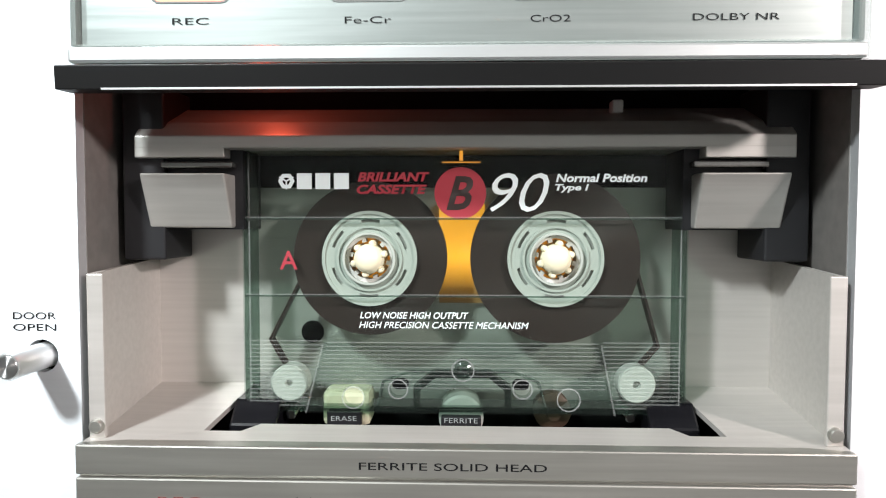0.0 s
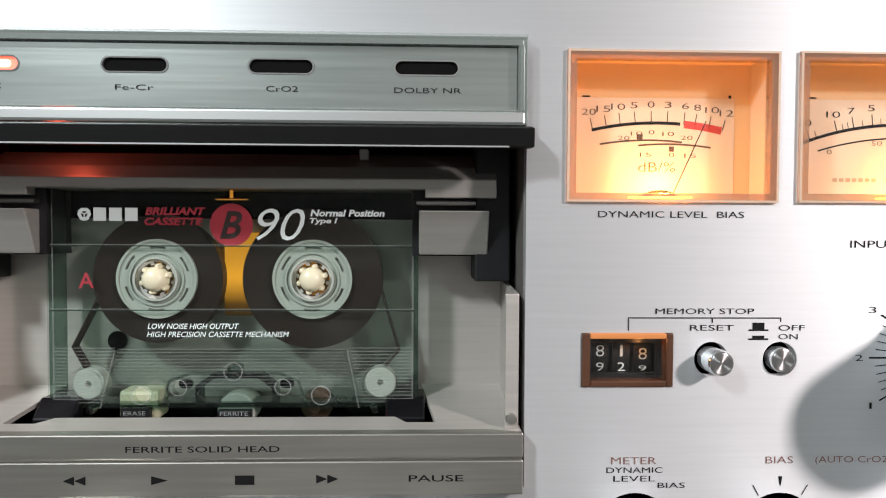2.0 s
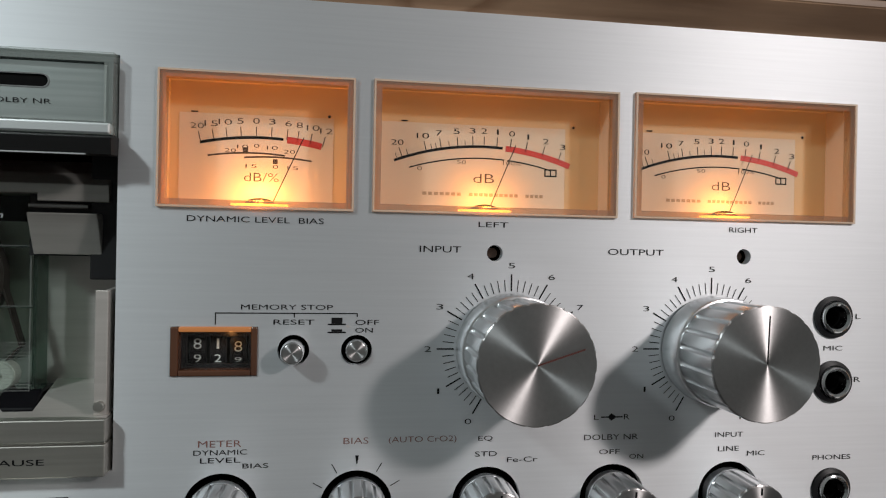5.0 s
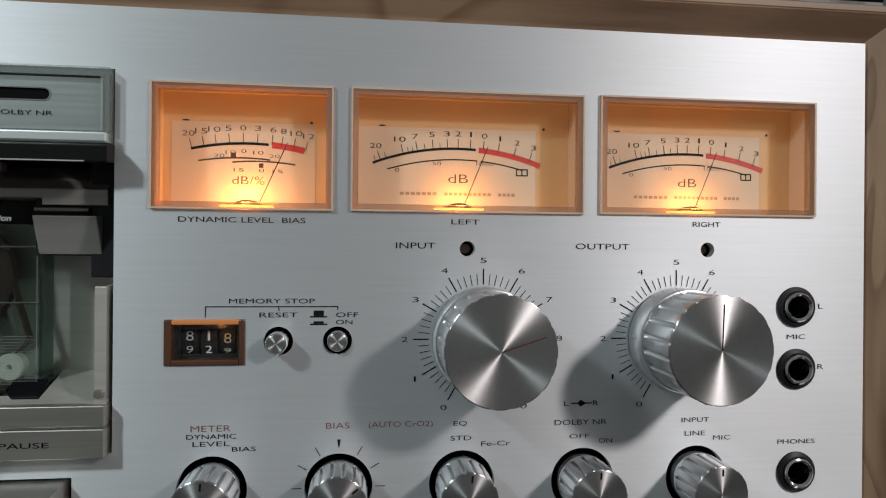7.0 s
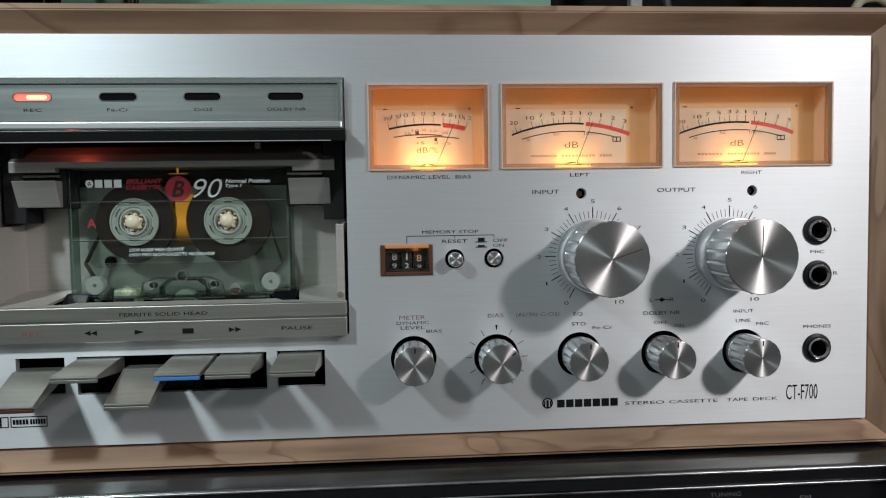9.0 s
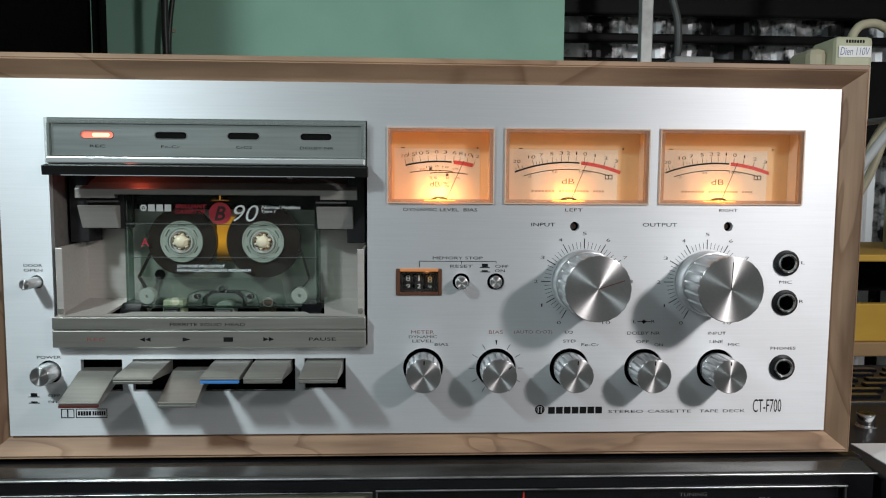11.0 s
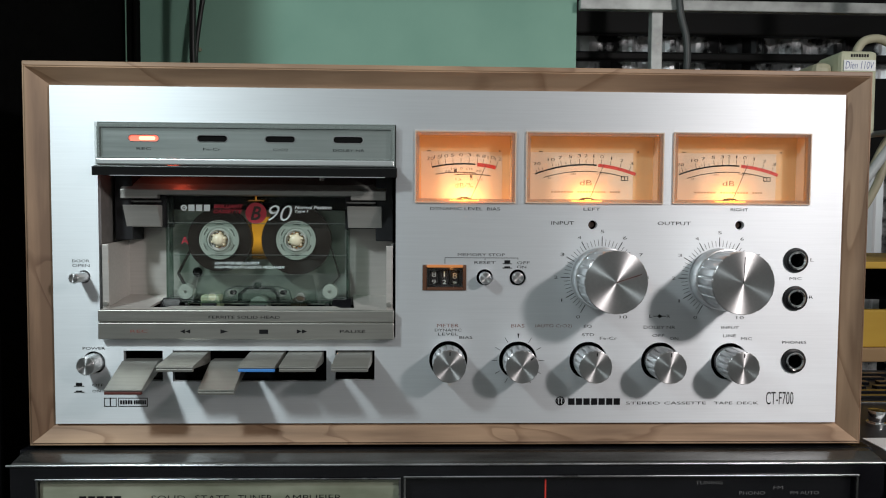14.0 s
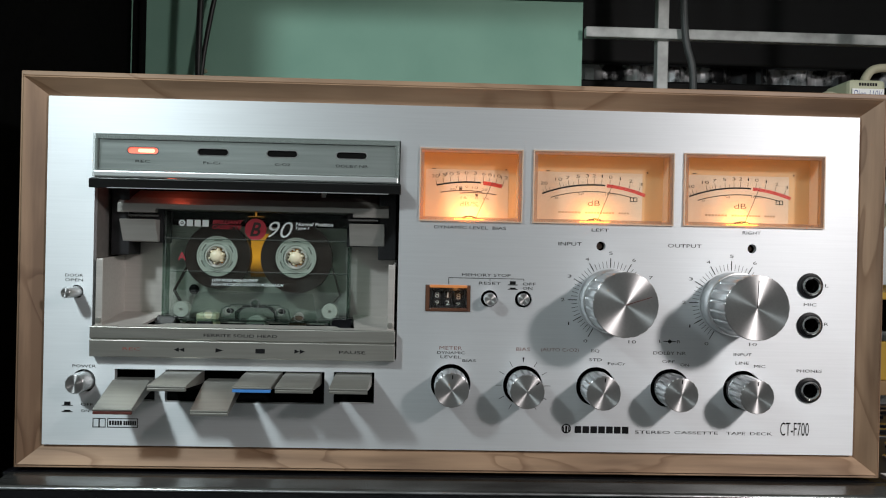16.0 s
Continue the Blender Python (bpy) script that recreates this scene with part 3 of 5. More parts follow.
part("system_mark", join(plate(rect(-184.6, -178.0, 9.1, 13.9), [rect(-184.2, -181.6, 9.5, 13.5), rect(-181.0, -178.4, 9.5, 13.5)], INK, INK),
                         plate(rect(-177.2, -161.7, 9.1, 13.9), [rect(-176.8, -162.1, 9.5, 13.5)], INK, INK), bars(5, -176.2, -169.8, 10.4, 12.6, INK), bars(6, -169.0, -162.6, 10.4, 12.6, INK)), M["ink"], panel)
# push marks beside the buttons
for x, z in ((-197.5, 19.9), (28.9, 85.9)):
    k = 1.0 if x < 0 else 0.95
    part("push_mark", join(flat(rect(x - 1.6 * k, x + 1.6 * k, z + 0.45, z + 2.1), INK), flat(rect(x - 2.7 * k, x + 2.7 * k, z, z + 0.4), INK)), M["ink"], panel)
    zz = z - (3.2 if x < 0 else 2.3)
    part("push_mark", join(flat(rect(x - 1.6 * k, x + 1.6 * k, zz + 0.45, zz + 1.1), INK), flat(rect(x - 2.7 * k, x + 2.7 * k, zz, zz + 0.4), INK)), M["ink"], panel)
part("bracket_line", join(stroke(-4.5, 89.2, 34.7, 89.2, 0.28, INK), stroke(-4.4, 89.3, -4.4, 86.0, 0.28, INK), stroke(17, 89.3, 17, 88.0, 0.28, INK), stroke(34.6, 89.3, 34.6, 88.2, 0.28, INK)), M["ink"], panel)
part("arrow_mark", join(stroke(108.3, 58.2, 115.2, 58.2, 0.4, INK), flat(circle(111.6, 58.2, 0.9, 12), INK - 0.02), flat([(111.4, 59.4), (113.4, 58.2), (111.4, 57.0)], INK - 0.04)), M["ink"], panel)

# ---------- knobs, buttons, sockets ----------
for bx, bz in BIG:
    for i in range(51):
        u = i / 5
        a = radians(-150 + 30 * u)
        major = i % 5 == 0
        r0, r1 = 17.0, 22.0 if major else 20.4
        part("scale_mark", stroke(bx + r0 * math.sin(a), bz + r0 * math.cos(a), bx + r1 * math.sin(a), bz + r1 * math.cos(a), 0.42 if major else 0.22, INK), M["ink"], panel)
    for u in range(11):
        a = radians(-150 + 30 * u)
        cx, cz = bx + 24.6 * math.sin(a), bz + 24.6 * math.cos(a)
        w = 1.0 if u < 10 else 2.0
        part("lettering", letters(str(u), cx - w, cx + w, cz - 0.8, cz + 0.8, INK), M["ink"], panel)


def big_knob(cx, cz, pointer, colour, label):
    k = part("level_knob", lathe(cx, cz, [(16.2, -0.6), (16.4, -1.2), (16.4, -9.0), (16.0, -9.6), (15.3, -9.8)], 96), M["knob_side"], deck, label, True)
    part("grip", lathe(cx, cz, [(15.3, -9.8), (15.7, -10.4), (15.7, -27.0), (15.3, -27.6)], 240, 20, 0.8, (1, 2)), M["knob_side"], k, "", True)
    part("cap", lathe(cx, cz, [(15.3, -27.4), (15.85, -27.5), (15.85, -28.2), (15.5, -28.5), (0, -28.5)], 120, 20, 0.25, (1, 2)), M["knob_cap"], k, "spun metal cap with a pointer line")
    a = radians(pointer)
    part("pointer", stroke(cx, cz, cx + 13.2 * math.sin(a), cz + 13.2 * math.cos(a), 0.4, -28.56), colour, k)
    return k


big_knob(*BIG[0], 72, M["red_paint"], "large turned aluminium input level knob with a red pointer")
big_knob(*BIG[1], 2, M["ink"], "large turned aluminium output level knob with a black pointer")


def small_knob(cx, cz, pointer):
    part("knob_well", lathe(cx, cz, [(10.3, 2.8), (10.3, 13.8), (0, 13.8)], 40), M["void"], panel)
    k = part("selector_knob", lathe(cx, cz, [(8.5, 6.0), (8.5, -2.0), (8.4, -2.4), (8.2, -2.6)], 64), M["chrome"], deck, "", True)
    part("grip", lathe(cx, cz, [(8.2, -2.5), (8.7, -3.0), (8.55, -15.0), (8.3, -15.5)], 192, 16, 0.5, (1, 2)), M["knob_side"], k, "", True)
    part("cap", lathe(cx, cz, [(8.3, -15.4), (8.6, -15.6), (8.5, -16.0), (8.2, -16.2), (0, -16.2)], 96, 16, 0.2, (1, 2)), M["knob_cap"], k)
    a = radians(pointer)
    part("pointer", stroke(cx + 5.6 * math.sin(a), cz + 5.6 * math.cos(a), cx + 7.7 * math.sin(a), cz + 7.7 * math.cos(a), 0.6, -16.26), M["ink"], k)


for (x, z), p in zip(SMALL, (2, 50, 5, 2, 2)):
    small_knob(x, z, p)
bx, bz = SMALL[1]
for i, a in enumerate((-150, -120, -90, -60, -30, 30, 60, 90, 120, 150)):
    a = radians(a)
    part("scale_mark", stroke(bx + 11.2 * math.sin(a), bz + 11.2 * math.cos(a), bx + 14.2 * math.sin(a), bz + 14.2 * math.cos(a), 0.25, INK), M["ink"], panel)
part("scale_mark", flat([(bx - 0.5, bz + 14.6), (bx + 0.5, bz + 14.6), (bx + 0.15, bz + 12.2), (bx - 0.15, bz + 12.2)], INK), M["ink"], panel)

for (x, z), out in zip(BUTTONS, (6.0, 1.6)):
    part("button_well", lathe(x, z, [(4.4, 2.8), (4.4, 13), (0, 13)], 28), M["void"], panel)
    b = part("push_button", lathe(x, z, [(3.2, 8), (3.2, -out + 0.5), (3.0, -out), (2.8, -out)], 32), M["chrome"], deck, "", True)
    part("cap", lathe(x, z, [(2.8, -out + 0.02), (2.5, -out - 0.1), (0, -out - 0.1)], 32), M["knob_cap"], b)


def round_button(x, z, hole, r, out, name):
    part("button_well", lathe(x, z, [(hole, 2.8), (hole, 13), (0, 13)], 28), M["void"], panel)
    b = part(name, lathe(x, z, [(r, 8), (r, -out + 0.6), (r - 0.3, -out), (r - 0.5, -out)], 40), M["satin"], deck, "", True)
    part("cap", lathe(x, z, [(r - 0.5, -out + 0.02), (r - 0.7, -out - 0.15), (0, -out - 0.15)], 40), M["knob_cap"], b)


round_button(-194.0, 78.2, 3.4, 2.7, 10.8, "door_button")
round_button(-189.6, 32.7, 6.0, 5.0, 9.0, "power_button")

for x, z in JACKS:
    j = part("socket", lathe(x, z, [(6.2, 2.5), (6.7, -0.2), (6.6, -0.8), (5.4, -1.4), (5.2, -1.2)], 40), M["black"], deck, "black collared jack socket with a steel ring", True)
    part("ring", lathe(x, z, [(5.1, -1.0), (4.9, -2.2), (4.4, -2.5), (3.7, -1.9), (3.3, 1.0)], 40), M["chrome"], j, "steel ring", True)
    part("hole", lathe(x, z, [(3.3, 0.9), (3.2, 10), (0, 10)], 24), M["void"], j)


# ---------- meters ----------
def meter(x0, x1, z0, z1, kind):
    cx, w = (x0 + x1) / 2, x1 - x0
    D, F = 11.0, 10.8
    m = part("level_meter", plate(rect(x0 + 0.3, x1 - 0.3, z0 + 0.3, z1 - 0.3), [], D, D + 1), M["dial"], deck, "amber lit needle meter behind a clear bevelled window")
    t = 2.3
    for a, b, c, d in ((x0 + .05, x0 + .7, z0 + .05, z1 - .05), (x1 - .7, x1 - .05, z0 + .05, z1 - .05), (x0 + .72, x1 - .72, z0 + .05, z0 + .7), (x0 + .72, x1 - .72, z1 - .7, z1 - .05)):
        part("side_wall", box(a, b, 2.2, D - 0.1, c, d), M["dial"], m)
    part("bezel", plate(rect(x0 + .05, x1 - .05, z0 + .05, z1 - .05), [rect(x0 + t, x1 - t, z0 + t, z1 - t)], -0.9, 2.0), M["amber_clear"], m, "clear plastic bezel with bright edges")
    part("bezel_edge", plate(rect(x0 + .06, x1 - .06, z0 + .06, z1 - .06), [rect(x0 + .6, x1 - .6, z0 + .6, z1 - .6)], -1.1, -0.92), M["bezel_edge"], m)
    cl, cr = (x0 + 3.2, x1 - 6.2) if kind == "bias" else (x0 + 2.2, x1 - 13.0)
    part("inner_edge", box(x1 - 1.9, x1 - 1.5, 2.4, D - 0.3, z0 + 0.8, z1 - 0.8), M["bezel_edge"], m)
    # Paler rectangle over the lower dial, short of its right side.
    part("dial_pale", plate(rect(cl, cr, z0 + 0.8, z0 + 28.2), [], D - 0.14, D - 0.04), M["dial_pale"], m, "paler lower area of the dial")
    part("window", box(x0 + t + 0.02, x1 - t - 0.02, 0.4, 1.2, z0 + t + 0.02, z1 - t - 0.02), M["clear"], m).visible_shadow = False
    R, cz = 77.0, z0 + 21.6 - 77.0
    if kind == "bias":
        ox = cx - 0.2
        part("scale_arc", arc_band(ox, cz, R - 0.42, R + 0.42, -13.2, 4.6, F), M["ink"], m)
        part("scale_arc", arc_band(ox, cz, R - 1.0, R + 1.0, 5.4, 13.0, F), M["dial_red"], m)
        part("scale_arc", arc_band(ox - 2, cz - 4.6, R - 0.25, R + 0.25, -10.0, 6.5, F), M["dial_brown"], m)
        part("scale_arc", arc_band(ox + 3, cz - 5.6, R - 0.25, R + 0.25, -6.0, 8.6, F), M["dial_brown"], m)
        marks = [("20", -13), ("15", -10.2), ("10", -7.4), ("5", -4.4), ("0", -1.2), ("3", 2.0), ("6", 5.3), ("8", 7.6), ("10", 10.4), ("12", 13.2)]
        part("scale_mark", join(flat(rect(ox - 5.5, ox - 3.9, cz + R - 4.4, cz + R - 3.0), F), flat(rect(ox + 3.2, ox + 4.6, cz + R - 7.6, cz + R - 6.2), F)), M["dial_brown"], m)
        part("lettering", letters("dB/%", ox - 5, ox + 5, z0 + 8.6, z0 + 11.2, F), M["dial_brown"], m)
        for tx, dx, dz in (("20", -9, 17.6), ("10", -5.5, 18.8), ("0", -1.5, 19.2), ("10", 3, 18.8), ("20", 8, 17.8), ("15", -3, 13.2), ("0", 4, 13.2), ("15", 9, 13.0)):
            part("lettering", letters(tx, ox + dx - 0.8 * len(tx), ox + dx + 0.8 * len(tx), z0 + dz - 0.6, z0 + dz + 0.5, F), M["dial_brown"], m)
        px, pa = ox + 4.5, 24
    else:
        ox = cx - 2.2
        part("scale_arc", arc_band(ox, cz, R - 0.42, R + 0.42, -21.2, 4.4, F), M["ink"], m)
        part("scale_arc", arc_band(ox, cz, R - 0.9, R + 0.9, 5.1, 21.0, F), M["dial_red"], m)
        part("scale_arc", arc_band(ox, cz - 3.6, R - 0.2, R + 0.2, -17.5, 4.8, F), M["ink"], m)
        part("scale_arc", arc_band(ox, cz - 3.6, R - 0.2, R + 0.2, 5.6, 16.2, F), M["ink"], m)
        marks = [("20", -19.2), ("10", -13.5), ("7", -10.0), ("5", -6.1), ("3", -2.6), ("2", 0.0), ("1", 3.0), ("0", 6.2), ("1", 9.9), ("2", 14.0), ("3", 18.0)]
        for a in (-20.4, -17.8, -12.2, -11.1, -8.1, -4.4):
            a = radians(a)
            part("scale_mark", stroke(ox + R * math.sin(a), cz + R * math.cos(a), ox + (R + 2) * math.sin(a), cz + (R + 2) * math.cos(a), 0.18, F), M["ink"], m)
        part("lettering", letters("dB", ox - 3.2, ox + 3.4, z0 + 10.4, z0 + 13.2, F), M["dial_brown"], m)
        for nb, ba, bb in ((7, -19, -6.5), (10, -4.5, 11.5), (4, 13.5, 19.5)):
            part("maker_line", join(*[flat(rect(ox + ba + (bb - ba) * q / nb, ox + ba + (bb - ba) * (q + 0.72) / nb, z0 + 6.2, z0 + 7.2), F) for q in range(nb)]), M["faint_brown"], m)
        for tx, dx, dz in (("0", -20, 14.2), ("50", -7, 16.6), ("100%", 9, 16.8)):
            part("lettering", letters(tx, ox + dx - 0.72 * len(tx), ox + dx + 0.72 * len(tx), z0 + dz - 0.6, z0 + dz + 0.6, F), M["dial_brown"], m)
        part("scale_mark", plate(rect(ox + 19.5, ox + 23.5, z0 + 13.0, z0 + 15.4), [rect(ox + 19.9, ox + 21.3, z0 + 13.4, z0 + 15.0), rect(ox + 21.7, ox + 23.1, z0 + 13.4, z0 + 15.0)], F, F), M["ink"], m)
        px, pa = ox + 2.5, 22
    for tx, a in marks:
        a = radians(a)
        s, c = math.sin(a), math.cos(a)
        part("scale_mark", stroke(ox + R * s, cz + R * c, ox + (R + 3.4) * s, cz + (R + 3.2) * c, 0.24, F), M["ink"] if kind == "level" else M["dial_brown"], m)
        hx, hz = ox + (R + 4.9) * s, cz + (R + 4.9) * c
        wd = 0.95 * len(tx)
        part("lettering", letters(tx, hx - wd, hx + wd, hz - 0.82, hz + 0.82, F), M["ink"] if kind == "level" else M["dial_brown"], m)
    part("scale_mark", join(flat(rect(cx - w * .38, cx - w * .38 + 2, z1 - 9.6, z1 - 9.2), F), flat(circle(cx + w * .36, z1 - 9.2, 0.45, 10), F)), M["ink"], m)
    a = radians(pa)
    part("needle", stroke(px - 1, z0 + 2.2, px - 1 + 21.5 * math.sin(a), z0 + 2.2 + 21.5 * math.cos(a), 0.28, F - 2.2), M["ink"], m, "thin black needle")
    part("pivot", plate([(ox + 4.4 * math.cos(math.pi * i / 12), z0 + 1.7 + 1.9 * math.sin(math.pi * i / 12)) for i in range(13)], [], F - 3.0, F - 1.5), M["ink"], m)
    part("bulb", box(ox - 8, ox + 8, 6.6, 9.6, z0 + 1.32, z0 + 1.9), M["bulb"], m, "small warm lamp under the dial")
    lamp("meter_lamp", "POINT", P(ox, 5.0, z0 + 3.4), 0.022 if kind == "bias" else 0.0125, (1.0, 0.4, 0.08), 0.002)
    return m


for k, mm in enumerate(METERS):
    meter(*mm, "bias" if k == 0 else "level")

# ---------- tape counter ----------
x0, x1, z0, z1 = COUNT
cn = part("tape_counter", plate(rect(x0 + 0.2, x1 - 0.2, z0 + 0.2, z1 - 0.2), [rect(x0 + 3.6, x1 - 3.0, z0 + 2.8, z1 - 3.2)], 3.6, 5.2), M["black"], deck, "three digit mechanical tape counter in an amber window")
for a, b, c, d in ((x0 + .05, x0 + 2.2, z0 + .05, z1 - .05), (x1 - 1.8, x1 - .05, z0 + .05, z1 - .05), (x0 + 2.2, x1 - 1.8, z0 + .05, z0 + 1.7), (x0 + 2.2, x1 - 1.8, z1 - 1.5, z1 - .05)):
    part("bezel", box(a, b, -0.6, 3.5, c, d, 0.4), M["counter_glow"] if c > z1 - 2 else M["counter_face"], cn)
part("window", box(x0 + 2.24, x1 - 1.84, 0.2, 0.8, z0 + 1.74, z1 - 1.54), M["clear"], cn).visible_shadow = False
for i, (a, b) in enumerate((("8", "9"), ("1", "2"), ("8", "9"))):
    dx = x0 + 6.2 + i * 5.6
    bm = bmesh.new()
    bmesh.ops.create_cone(bm, cap_ends=True, segments=40, radius1=0.009, radius2=0.009, depth=0.0046, matrix=Matrix.Translation(P(dx, 14.6, 78.4)) @ Matrix.Rotation(radians(90), 4, "Y"))
    dr = part("digit_drum", bm, M["black"], cn, "", True)
    sh = -0.8 if i == 2 else 0
    part("digit", letters(a, dx - 1.1, dx + 1.1, 78.4 + sh, 81.4 + sh, 5.35), M["white_ink"], dr)
    part("digit", letters(b, dx - 1.0, dx + 1.0, 74.6, 76.8 + sh, 5.45), M["white_ink"], dr)
lamp("counter_lamp", "POINT", P((x0 + x1) / 2 + 4, 2.6, z1 - 2.0), 0.0011, (1.0, 0.42, 0.12), 0.0015)


# ---------- transport keys ----------
def key(x0, x1, pressed, edge, name):
    zf, zb = (24.6, 34.5) if pressed else (36.0, 38.6)
    yf = -24.5
    k = part("transport_key", prism([(3, zb), (-4, zb - 0.2), (yf + 1.0, zf + 0.3), (yf, zf - 0.2), (yf, zf - 1.0), (yf + 3, zf - 1.6), (-3, zb - 6.0), (3, zb - 6.0)], x0, x1, 0.25), M["champagne"], deck, name)
    part("edge", box(x0 + 0.2, x1 - 0.2, yf - 0.25, yf + 1.4, zf - 2.6, zf - 1.2, 0.2), edge, k)


for a, b, p, e, n in ((-173.2, -154.6, True, M["red_paint"], "pressed metal record key with a dark red edge"), (-147.8, -129.4, False, M["champagne"], "raised metal rewind key"),
                      (-127.4, -109.2, True, M["champagne"], "pressed metal play key"), (-107.6, -89.2, False, M["blue"], "raised metal stop key with a blue edge"),
                      (-87.4, -69.0, False, M["champagne"], "raised metal fast forward key"), (-61.6, -43.0, False, M["champagne"], "raised metal pause key")):
    key(a, b, p, e, n)

# ---------- lid with indicator windows ----------
lid = part("bay_lid", plate(rect(-183.2, -33.4, 140.6, 155.8), [pill(x, 150.7, 15.4, 3.3) for x in (-161.4, -126.1, -91.0, -55.6)], -1.6, -0.6), M["silver_lid"], deck, "silver lid with four indicator slots under clear plastic")
part("lid_back", box(-183.5, -33.1, 0.4, 3.0, 140.2, 156.2), M["black"], lid)
part("lid_rim", plate(rect(-185.6, -31.0, 136.8, 158.7), [rect(-183.3, -33.3, 140.4, 156.0)], -3.6, 3.0), M["lid_rim"], lid, "clear plastic rim")
part("lid_edge", box(-185.0, -31.6, -3.9, 0.5, 136.9, 139.9, 0.5), M["satin"], lid, "bright lower edge")
part("lid_edge", box(-185.2, -31.4, -0.2, 2.8, 156.8, 158.4, 0.3), M["lid_dark"], lid)
for s in (-184.6, -32.0):
    part("lid_edge", box(s - 0.5, s + 0.5, -2.6, 2.0, 140.4, 156.4, 0.3), M["lid_dark"], lid)
for i, x in enumerate((-161.4, -126.1, -91.0, -55.6)):
    part("indicator", plate(pill(x, 150.7, 15.2, 3.1), [], -1.1, -0.3), M["red_glow"] if i == 0 else M["void"], lid, "lit red indicator" if i == 0 else "dark indicator slot")
    if i == 0:
        part("lamp_core", plate(pill(x + 1.6, 150.7, 8.4, 1.9), [], -1.2, -1.12), M["red_core"], lid, "brightest part of the lit window")
    part("slot_rim", plate(pill(x, 150.7, 16.2, 3.9), [pill(x, 150.7, 15.3, 3.2)], -1.75, -1.55), M["chrome"], lid)
for s, a, b in (("REC", -165.0, -157.7), ("Fe-Cr", -130.8, -121.7), ("CrO2", -94.6, -86.9), ("DOLBY NR", -63.5, -47.1)):
    part("lettering", letters(s, a, b, 144.6, 145.9, -1.75), M["ink"], lid)
part("lid_strip", prism([(-8.2, 135.4), (-7.9, 130.9), (-2, 131.2), (-1.5, 136.2), (-4, 136.4)], -185.2, -29.9, 0.2), M["strip_black"], deck, "black lower strip of the lid")
# Thin bright bar that stands for the highlight along the black strip.
part("strip_highlight", box(-176, -36, -8.35, -7.8, 130.75, 131.1), M["satin"], deck)
lamp("record_spill", "POINT", P(-151, 11, 138.5), 0.0024, (1.0, 0.12, 0.06), 0.004)

# ---------- cassette bay ----------
part("bay_wall", plate(rect(-186.4, -30.2, 46.0, 159.3), [rect(-185.8, -30.8, 46.4, 158.9)], 3.0, 45), M["bay"], deck)
# Black sheet put in for the shade at the back of the bay.
part("bay_shade_sheet", plate(rect(-186, -30.5, 96.8, 159), [], 40, 41), M["void"], deck)
tray = part("cassette_tray", plate([(-184.5, 60), (-33, 60), (-33, 104.6), (-57, 104.6), (-57, 114), (-159, 114), (-159, 104.6), (-184.5, 104.6)], [], 30, 31), M["tray"], deck, "champagne metal cassette tray")
# Black disc laid on the tray for the shade inside a hole.
part("tray_hole_shade", plate(circle(-144.8, 78.5, 2.8, 24), [], 29.7, 29.96), M["void"], tray)
fl = bmesh.new()
outline = [(-184.5, -4), (-31.6, -4), (-33.5, 30), (-56.5, 30), (-53.0, 4.7), (-60.5, 4.7), (-63.5, 9), (-151.5, 9), (-154.5, 4.7), (-162.5, 4.7), (-159.5, 30), (-184, 30)]
ed = [fl.verts.new(P(x, y, 61.0 + (y + 4) * 0.06 if y < 12 else 65.6)) for x, y in outline]
fe = [fl.edges.new((ed[i], ed[(i + 1) % len(ed)])) for i in range(len(ed))]
bmesh.ops.triangle_fill(fl, use_beauty=True, use_dissolve=False, edges=fe, normal=(0, 0, 1))
r = bmesh.ops.extrude_face_region(fl, geom=fl.faces[:])
bmesh.ops.translate(fl, vec=(0, 0, -0.0012), verts=[e for e in r["geom"] if isinstance(e, bmesh.types.BMVert)])
bmesh.ops.recalc_face_normals(fl, faces=fl.faces[:])
part("tray_floor", fl, M["tray"], tray)
for s in (-1, 1):
    c = -108.2
    xo, xi = c + s * 76.0, c + s * 72.6
    part("tray_side", prism([(0.5, 61.5), (0.5, 95.2), (30, 96.8), (30, 61.5)], min(xo, xo - s * 1.2), max(xo, xo - s * 1.2)), M["tray"], tray)
    part("tray_flange", box(min(xo, xi), max(xo, xi), -0.6, 0.6, 61.4, 95.2, 0.25), M["tray"], tray)
    part("rivet", lathe(c + s * 74.2, 63.9, [(1.5, -0.5), (1.5, -1.3), (1.2, -1.7), (0, -1.8)], 24), M["champagne"], tray, "", True)
part("tray_fascia", join(box(-185.2, -31.4, -4.2, 3, 55.1, 61.2, 0.35), box(-185.2, -31.4, -4.2, 3, 45.9, 54.5, 0.35), box(-184.8, -31.8, -3.2, 2.5, 54.0, 55.6)), M["champagne"], tray, "champagne metal fascia in two strips")
part("lettering", letters("FERRITE SOLID HEAD", -128.0, -91.0, 56.9, 58.4, -4.28, 0, 0.012), M["ink"], tray)
part("lettering", letters("REC", -168.4, -159.6, 49.4, 50.9, -4.28), M["fascia_red"], tray)
part("lettering", letters("PAUSE", -59.6, -46.2, 49.4, 51.0, -4.28, 0, 0.012), M["ink"], tray)


def tri(x, z, w, h, s):
    return flat([(x - s * w / 2, z - h / 2), (x - s * w / 2, z + h / 2), (x + s * w / 2, z)], -4.28)


part("symbol", join(tri(-141.6, 50.1, 2.7, 2.2, -1), tri(-138.9, 50.1, 2.7, 2.2, -1)), M["ink"], tray)
part("symbol", tri(-119.9, 50.1, 4.0, 2.2, 1), M["ink"], tray)
part("symbol", flat(rect(-101.8, -97.1, 48.9, 51.2), -4.28), M["ink"], tray)
